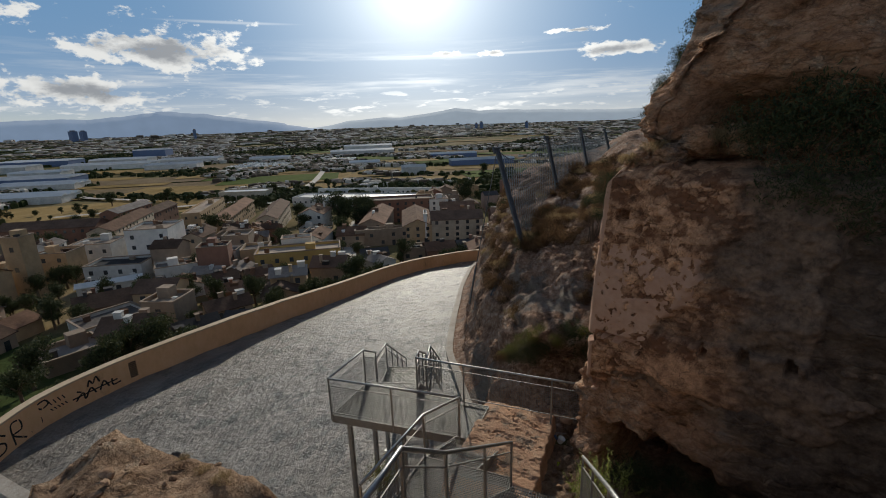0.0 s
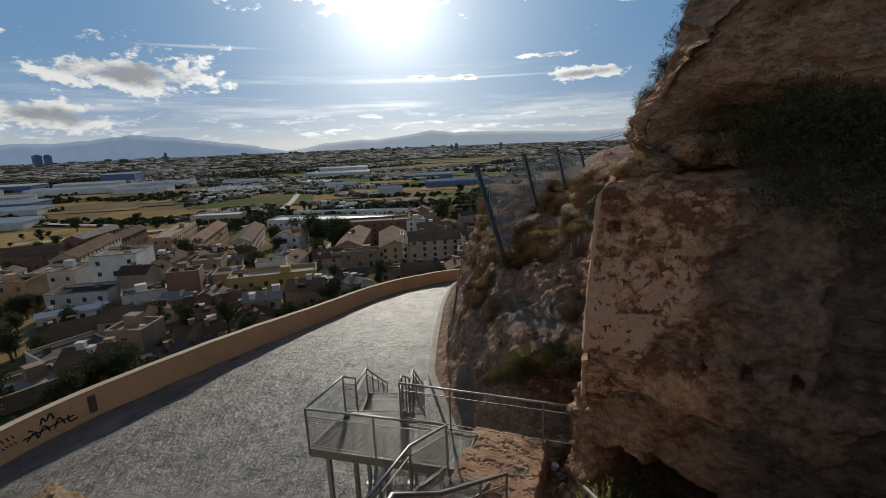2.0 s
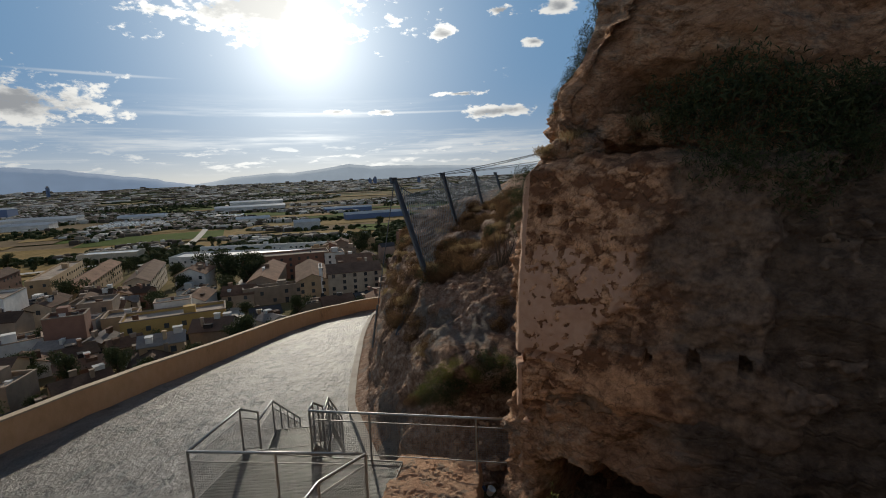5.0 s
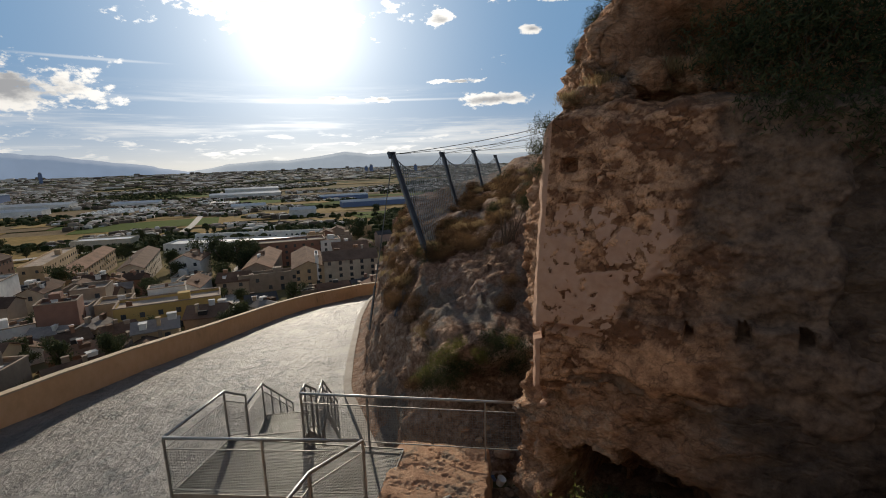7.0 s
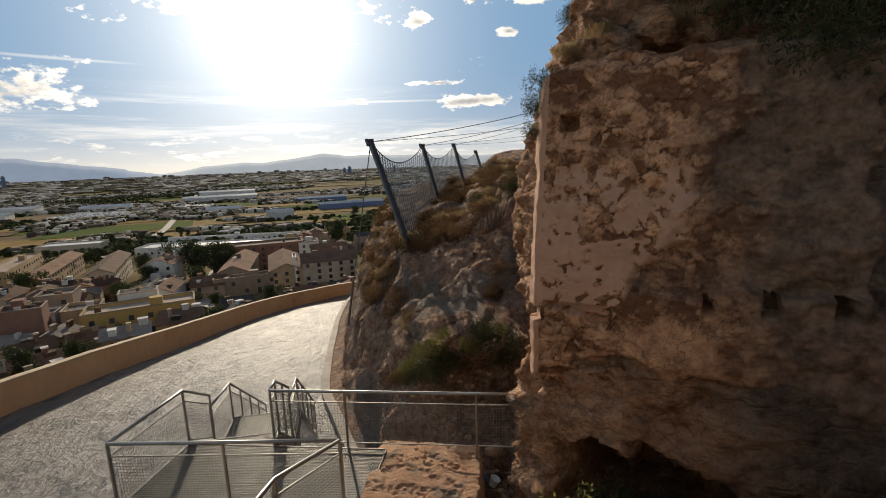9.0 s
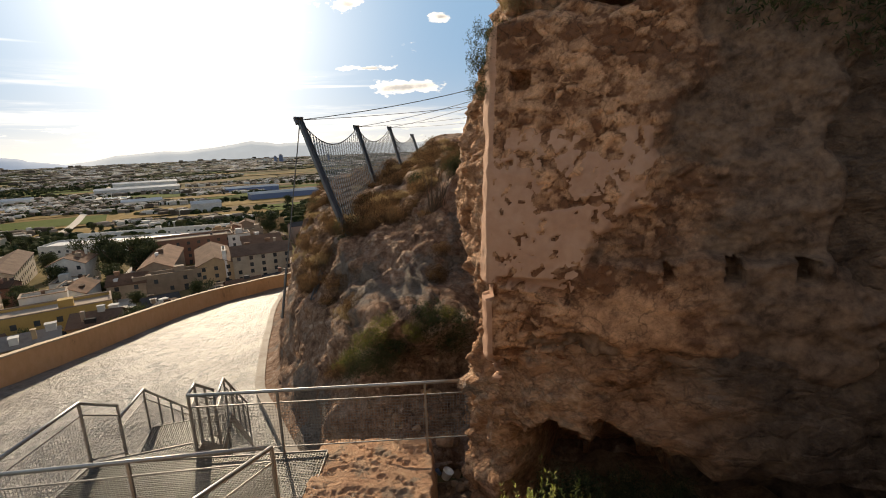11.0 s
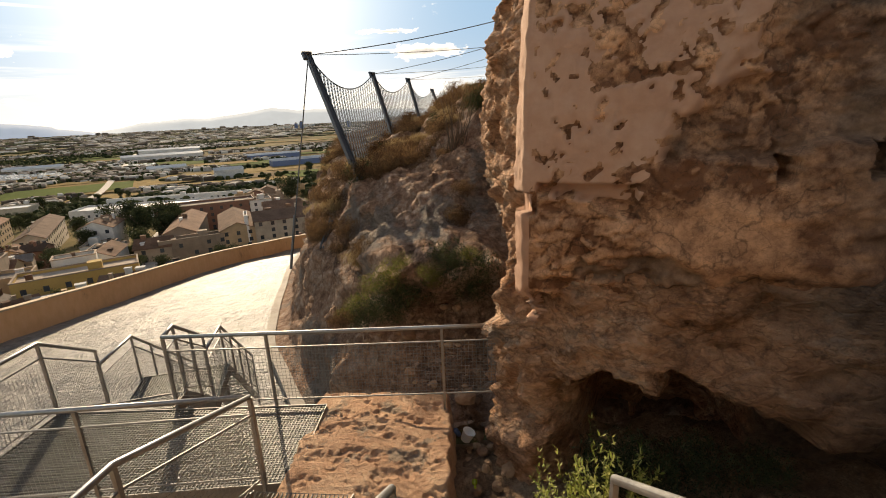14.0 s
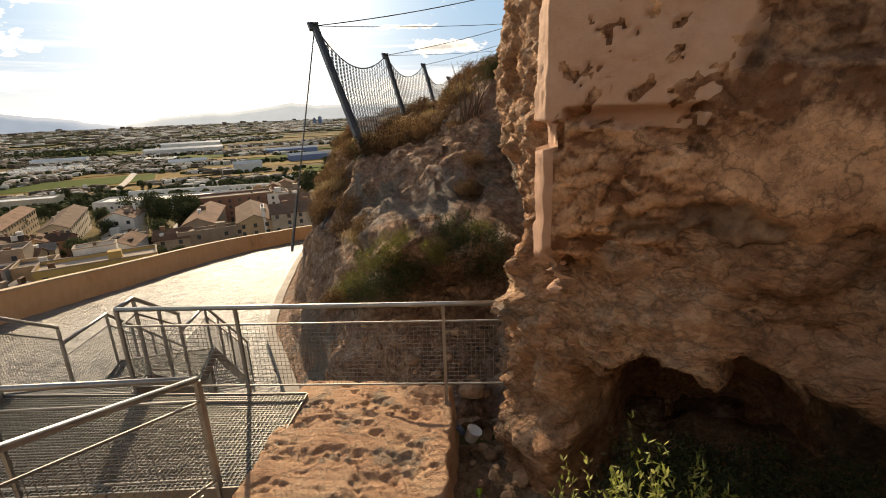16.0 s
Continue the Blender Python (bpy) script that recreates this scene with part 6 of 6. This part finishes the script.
# ---- fields, roads and far plain ----
def patch(name, x, y, w, d, yaw, mat, lift, label):
    n, m = max(2, int(w / 20)), max(2, int(d / 20))
    vs, fs = [], []
    c, s = math.cos(radians(yaw)), math.sin(radians(yaw))
    for i in range(n + 1):
        for k in range(m + 1):
            a, b = (i / n - 0.5) * w, (k / m - 0.5) * d
            px, py = x + a * c - b * s, y + a * s + b * c
            vs.append((px, py, ground_z(px, py) + lift))
    for i in range(n):
        for k in range(m):
            q = i * (m + 1) + k
            fs.append((q, q + m + 1, q + m + 2, q + 1))
    ob = pydata(name, vs, fs, mat)
    tagged(ob, label, "field" if name == "field" else "road", kind="structure")


FIELDS = [(-500, 375, 190, 70, 35, "field_green"), (-420, 330, 200, 90, 30, "field_brown"), (-345, 215, 200, 90, 30, "field_straw"), (-330, 420, 110, 110, 30, "field_straw"), (-200, 420, 150, 60, 24, "field_straw"),
          (-215, 510, 170, 70, 24, "field_straw"), (-260, 610, 190, 60, 24, "field_green"), (-390, 660, 120, 80, 30, "field_green"), (-150, 560, 120, 60, 20, "field_brown"), (-110, 640, 160, 70, 18, "field_green"),
          (-520, 540, 160, 90, 30, "field_brown"), (-330, 790, 220, 90, 26, "field_brown"), (-100, 760, 200, 80, 16, "field_green"), (-60, 520, 110, 80, 14, "field_straw"), (-560, 800, 160, 80, 32, "field_green"),
          (-30, 420, 120, 70, 12, "field_green"), (-640, 460, 120, 70, 34, "field_straw"), (-250, 350, 60, 50, 28, "field_straw")]
FIELD_LABEL = {"field_green": "green crop field on the plain", "field_straw": "dry straw-coloured field on the plain", "field_brown": "ploughed brown field on the plain"}
for i, (x, y, w, d, yaw, mt) in enumerate(FIELDS):
    patch("field", x, y, w, d, yaw, M[mt], 0.25 + 0.03 * i, FIELD_LABEL[mt])

rng = random.Random(55)
for i in range(70):
    yaw, rad = radians(rng.uniform(4, 74)), 470 + 1100 * rng.random() ** 1.3
    mt = rng.choice(("field_green", "field_straw", "field_straw", "field_brown"))
    patch("field", -math.sin(yaw) * rad, math.cos(yaw) * rad, rng.uniform(60, 190), rng.uniform(25, 70), rng.uniform(20, 34), M[mt], 0.9 + 0.01 * i, FIELD_LABEL[mt])


def lane(pts, width, label, lift=1.75):
    line = [Vector(p) for p in pts]
    vs, fs = [], []
    fine = []
    for a, b in zip(line, line[1:]):
        k = max(1, int((b - a).length / 25))
        fine += [a.lerp(b, j / k) for j in range(k)]
    fine.append(line[-1])
    for i, p in enumerate(fine):
        d = (fine[min(i + 1, len(fine) - 1)] - fine[max(0, i - 1)]).normalized()
        nn = Vector((-d.y, d.x)) * width / 2
        for q in (p + nn, p - nn):
            vs.append((q.x, q.y, ground_z(q.x, q.y) + lift))
    for i in range(len(fine) - 1):
        fs.append((2 * i, 2 * i + 1, 2 * i + 3, 2 * i + 2))
    tagged(pydata("lane", vs, fs, M["concrete"]), label, "road", kind="structure")


lane([(-215, 240), (-268, 357), (-587, 900)], 6, "pale straight road across the fields")
lane([(-330, 180), (-245, 250), (-215, 262)], 8, "pale street at the edge of town")
lane([(-700, 330), (-420, 260), (-330, 250)], 6, "dirt track along the field")
lane([(-74, 112), (-84, 128), (-103, 156), (-128, 215)], 7, "street between the houses", 0.4)

HALLS = [(-640, 330, 110, 40, 7), (-700, 380, 60, 30, 8), (-725, 488, 120, 40, 8), (-667, 580, 90, 36, 8), (-895, 690, 60, 40, 16), (-610, 500, 70, 30, 7), (-442, 745, 110, 30, 8), (-218, 474, 26, 18, 8), (-172, 580, 80, 22, 7),
         (-560, 300, 80, 30, 6), (-470, 240, 70, 30, 6), (-800, 560, 90, 40, 9), (-950, 520, 110, 50, 9), (-860, 420, 80, 40, 9), (-540, 620, 60, 24, 6), (-330, 560, 40, 20, 5), (-250, 690, 70, 20, 6), (-520, 900, 100, 30, 8)]
for i, (x, y, w, d, h) in enumerate(HALLS):
    e = thing("industrial_hall", "pale industrial hall with a metal roof on the plain", "warehouse", "industrial halls", (x, y, ground_z(x, y)))
    e.rotation_euler = (0, 0, radians(30))
    bm = bmesh.new()
    put(bm, (-w / 2, -d / 2, -1), (w / 2, d / 2, h))
    part("wall", bm, TOWN_WALLS[2] if i % 4 else M["blue_plastic"], e)
    bm = bmesh.new()
    for k in range(3):
        a, b = -d / 2 + d * k / 3, -d / 2 + d * (k + 1) / 3
        vs = [bm.verts.new(v) for v in ((-w / 2 - 0.5, a, h + 0.05), (w / 2 + 0.5, a, h + 0.05), (w / 2 + 0.5, (a + b) / 2, h + 1.8), (-w / 2 - 0.5, (a + b) / 2, h + 1.8), (-w / 2 - 0.5, b, h + 0.05), (w / 2 + 0.5, b, h + 0.05))]
        bm.faces.new((vs[0], vs[1], vs[2], vs[3]))
        bm.faces.new((vs[3], vs[2], vs[5], vs[4]))
        bm.faces.new((vs[0], vs[3], vs[4]))
        bm.faces.new((vs[1], vs[5], vs[2]))
    part("roof", bm, M["metal_roof"], e)


def far_boxes(name, count, r0, r1, size, height, mat, label, seed, yaw0=-12, yaw1=86, skip=None, power=1.0):
    r = random.Random(seed)
    vs, fs = [], []
    made = 0
    while made < count:
        rad = r0 + (r1 - r0) * r.random() ** power
        yaw = radians(r.uniform(yaw0, yaw1))
        x, y = -math.sin(yaw) * rad, math.cos(yaw) * rad
        if noise.noise(Vector((x, y, seed * 50)) * 0.004) < (skip if skip is not None else -9):
            continue
        if any(abs(x - f[0]) < f[2] * 0.5 and abs(y - f[1]) < f[3] * 0.5 for f in FIELDS):
            continue
        k = 1 + min(rad, 2200) / 3500
        low = 1.0 if rad < 1300 else 0.55
        w, d, h = r.uniform(*size) * k, r.uniform(*size) * k * 0.7, r.uniform(*height) * low
        z = ground_z(x, y)
        a = radians(30) + (r.choice((0, 0, 0.3)) if mat is M["far_town"] else r.uniform(0, 3.1))
        c, s = math.cos(a), math.sin(a)
        i = len(vs)
        for zz, sc in ((z - 1, 1), (z + h * 0.8, 1), (z + h, 0.75 if mat is M["far_town"] else 0.35)):
            for px, py in ((-w / 2, -d / 2), (w / 2, -d / 2), (w / 2, d / 2), (-w / 2, d / 2)):
                vs.append((x + (px * c - py * s) * sc, y + (px * s + py * c) * sc, zz))
        for b in (0, 4):
            for q in range(4):
                j = (q + 1) % 4
                fs.append((i + b + q, i + b + j, i + b + 4 + j, i + b + 4 + q))
        fs.append((i + 8, i + 9, i + 10, i + 11))
        made += 1
    ob = pydata(name, vs, fs, mat, smooth=False)
    tagged(ob, label, "distant town" if mat is M["far_town"] else "distant trees", kind="stuff")


far_boxes("distant_houses", 11000, 400, 1700, (3, 9), (2.2, 5), M["far_town"], "scattered pale houses and sheds far out on the plain", 5, skip=0.0)
far_boxes("distant_city", 6500, 1500, 4500, (8, 26), (4, 12), M["far_town"], "dense hazy city spread over the far plain", 6, skip=-0.25)
far_boxes("distant_town_towers", 90, 2600, 4300, (14, 26), (18, 34), M["far_town"], "taller blocks of the far city", 8, yaw0=14, skip=0.1)
far_boxes("distant_trees", 24000, 330, 2000, (1.5, 5.5), (1.5, 5), M["far_green"], "scattered dark trees and hedges across the plain", 7, skip=-0.3)
far_boxes("distant_groves", 7000, 1500, 4600, (8, 24), (4, 9), M["far_green"], "dark tree belts far out on the plain", 9, skip=-0.3)
for x, y, w, h in ((-2720, 1660, 30, 56), (-2800, 1760, 26, 54), (-720, 2420, 15, 34), (-760, 2460, 13, 28), (-480, 2400, 14, 30), (-1990, 1770, 10, 44)):
    e = thing("tower_block", "dark blue-grey tower block far out on the plain", "tower", "far towers", (x, y, -50))
    bm = bmesh.new()
    put(bm, (-w / 2, -w / 2, -1), (w / 2, w / 2, h))
    part("wall", bm, M["blue_plastic"], e)
    bm = bmesh.new()
    put(bm, (-w * 0.3, -w * 0.3, h), (w * 0.3, w * 0.3, h + 5))
    part("roof", bm, R_GREY, e)
r = random.Random(12)
vs, fs = [], []
for k in range(700):
    u, v = r.uniform(-1, 1), r.uniform(-1, 1)
    x, y = -467 + u * 75 - v * 20, 590 + u * 40 + v * 45
    z = ground_z(x, y)
    i = len(vs)
    vs += [(x - 2, y - 1, z), (x + 2, y - 1, z), (x + 2, y + 1, z), (x - 2, y + 1, z), (x - 1.3, y - 0.9, z + 1.8), (x + 1.3, y - 0.9, z + 1.8), (x + 1.3, y + 0.9, z + 1.8), (x - 1.3, y + 0.9, z + 1.8)]
    fs += [(i, i + 1, i + 5, i + 4), (i + 1, i + 2, i + 6, i + 5), (i + 2, i + 3, i + 7, i + 6), (i + 3, i, i + 4, i + 7), (i + 4, i + 5, i + 6, i + 7)]
tagged(pydata("parked_cars", vs, fs, M["metal_roof"], smooth=False), "large lot of pale parked cars on the plain", "cars", kind="stuff")


def range_of_hills(name, rad, table, mat, label, seed):
    """A far mountain chain: heights in degrees over the horizon by yaw."""
    vs, fs = [], []
    yaws = np.arange(table[0][0], table[-1][0] + 0.01, 0.35)
    for yw in yaws:
        h = lerp_table(table, yw)
        h += 0.10 * h * fbm(Vector((yw * 0.5, seed, 0)), 5)
        a = radians(yw)
        for k, (dr, f) in enumerate(((0, 0.0), (60, 0.35), (140, 0.7), (230, 1.0), (330, 0.6))):
            rr = rad + dr
            zz = -52 + (math.tan(radians(max(0, h))) * rad + 58 * min(1.0, max(0.0, h) / 0.15)) * f * (1 + 0.1 * fbm(Vector((yw * 1.5, k, seed)), 3) * (0 if k == 3 else 1))
            vs.append((-math.sin(a) * rr, math.cos(a) * rr, zz))
    for i in range(len(yaws) - 1):
        for k in range(4):
            q = i * 5 + k
            fs.append((q, q + 5, q + 6, q + 1))
    tagged(pydata(name, vs, fs, mat), label, "mountain", kind="structure")


range_of_hills("mountain_range", 4150, [(35, 0.0), (39, 0.12), (42.5, 0.6), (47, 1.35), (51, 1.75), (54, 1.35), (57, 1.1), (60, 1.15), (68, 1.0), (80, 1.2), (95, 0.8)], M["mountain"], "mountain ridge in painted blue haze on the horizon", 1.0)
range_of_hills("far_mountains", 4300, [(-14, 0.4), (-4, 0.6), (2, 0.45), (9, 0.75), (14, 0.9), (17, 0.9), (19.5, 1.25), (21, 1.0), (24, 0.6), (26, 0.35), (28, 0.45), (31, 0.2), (34, 0.08), (38, 0.0)], M["mountain_far"], "distant mountains painted pale with haze under the sun", 2.0)


def rubble_slope():
    """Broken rock strewn over the slope between the parapet and the first roofs."""
    r = random.Random(91)
    vs, fs = [], []
    for k in range(5200):
        yaw, rad = radians(r.uniform(14, 86)), r.uniform(30, 84)
        x, y = -math.sin(yaw) * rad, math.cos(yaw) * rad
        z, w = ground_z(x, y) + 0.2, 0.12 + 0.75 * r.random() ** 3
        i = len(vs)
        for zz, sc in ((-0.4, 1.0), (0.5, 0.55)):
            for q in range(5):
                a = q * 1.257 + r.uniform(-0.4, 0.4)
                vs.append((x + math.cos(a) * w * sc * r.uniform(0.7, 1.3), y + math.sin(a) * w * sc * r.uniform(0.7, 1.3), z + zz * w * r.uniform(0.7, 1.4)))
        for q in range(5):
            j = (q + 1) % 5
            fs.append((i + q, i + j, i + 5 + j, i + 5 + q))
        fs.append(tuple(i + 5 + q for q in range(5)))
    tagged(pydata("rubble_slope", vs, fs, M["stone"], smooth=False), "grey-brown broken rock on the slope below the parapet", "rubble", kind="stuff")


rubble_slope()
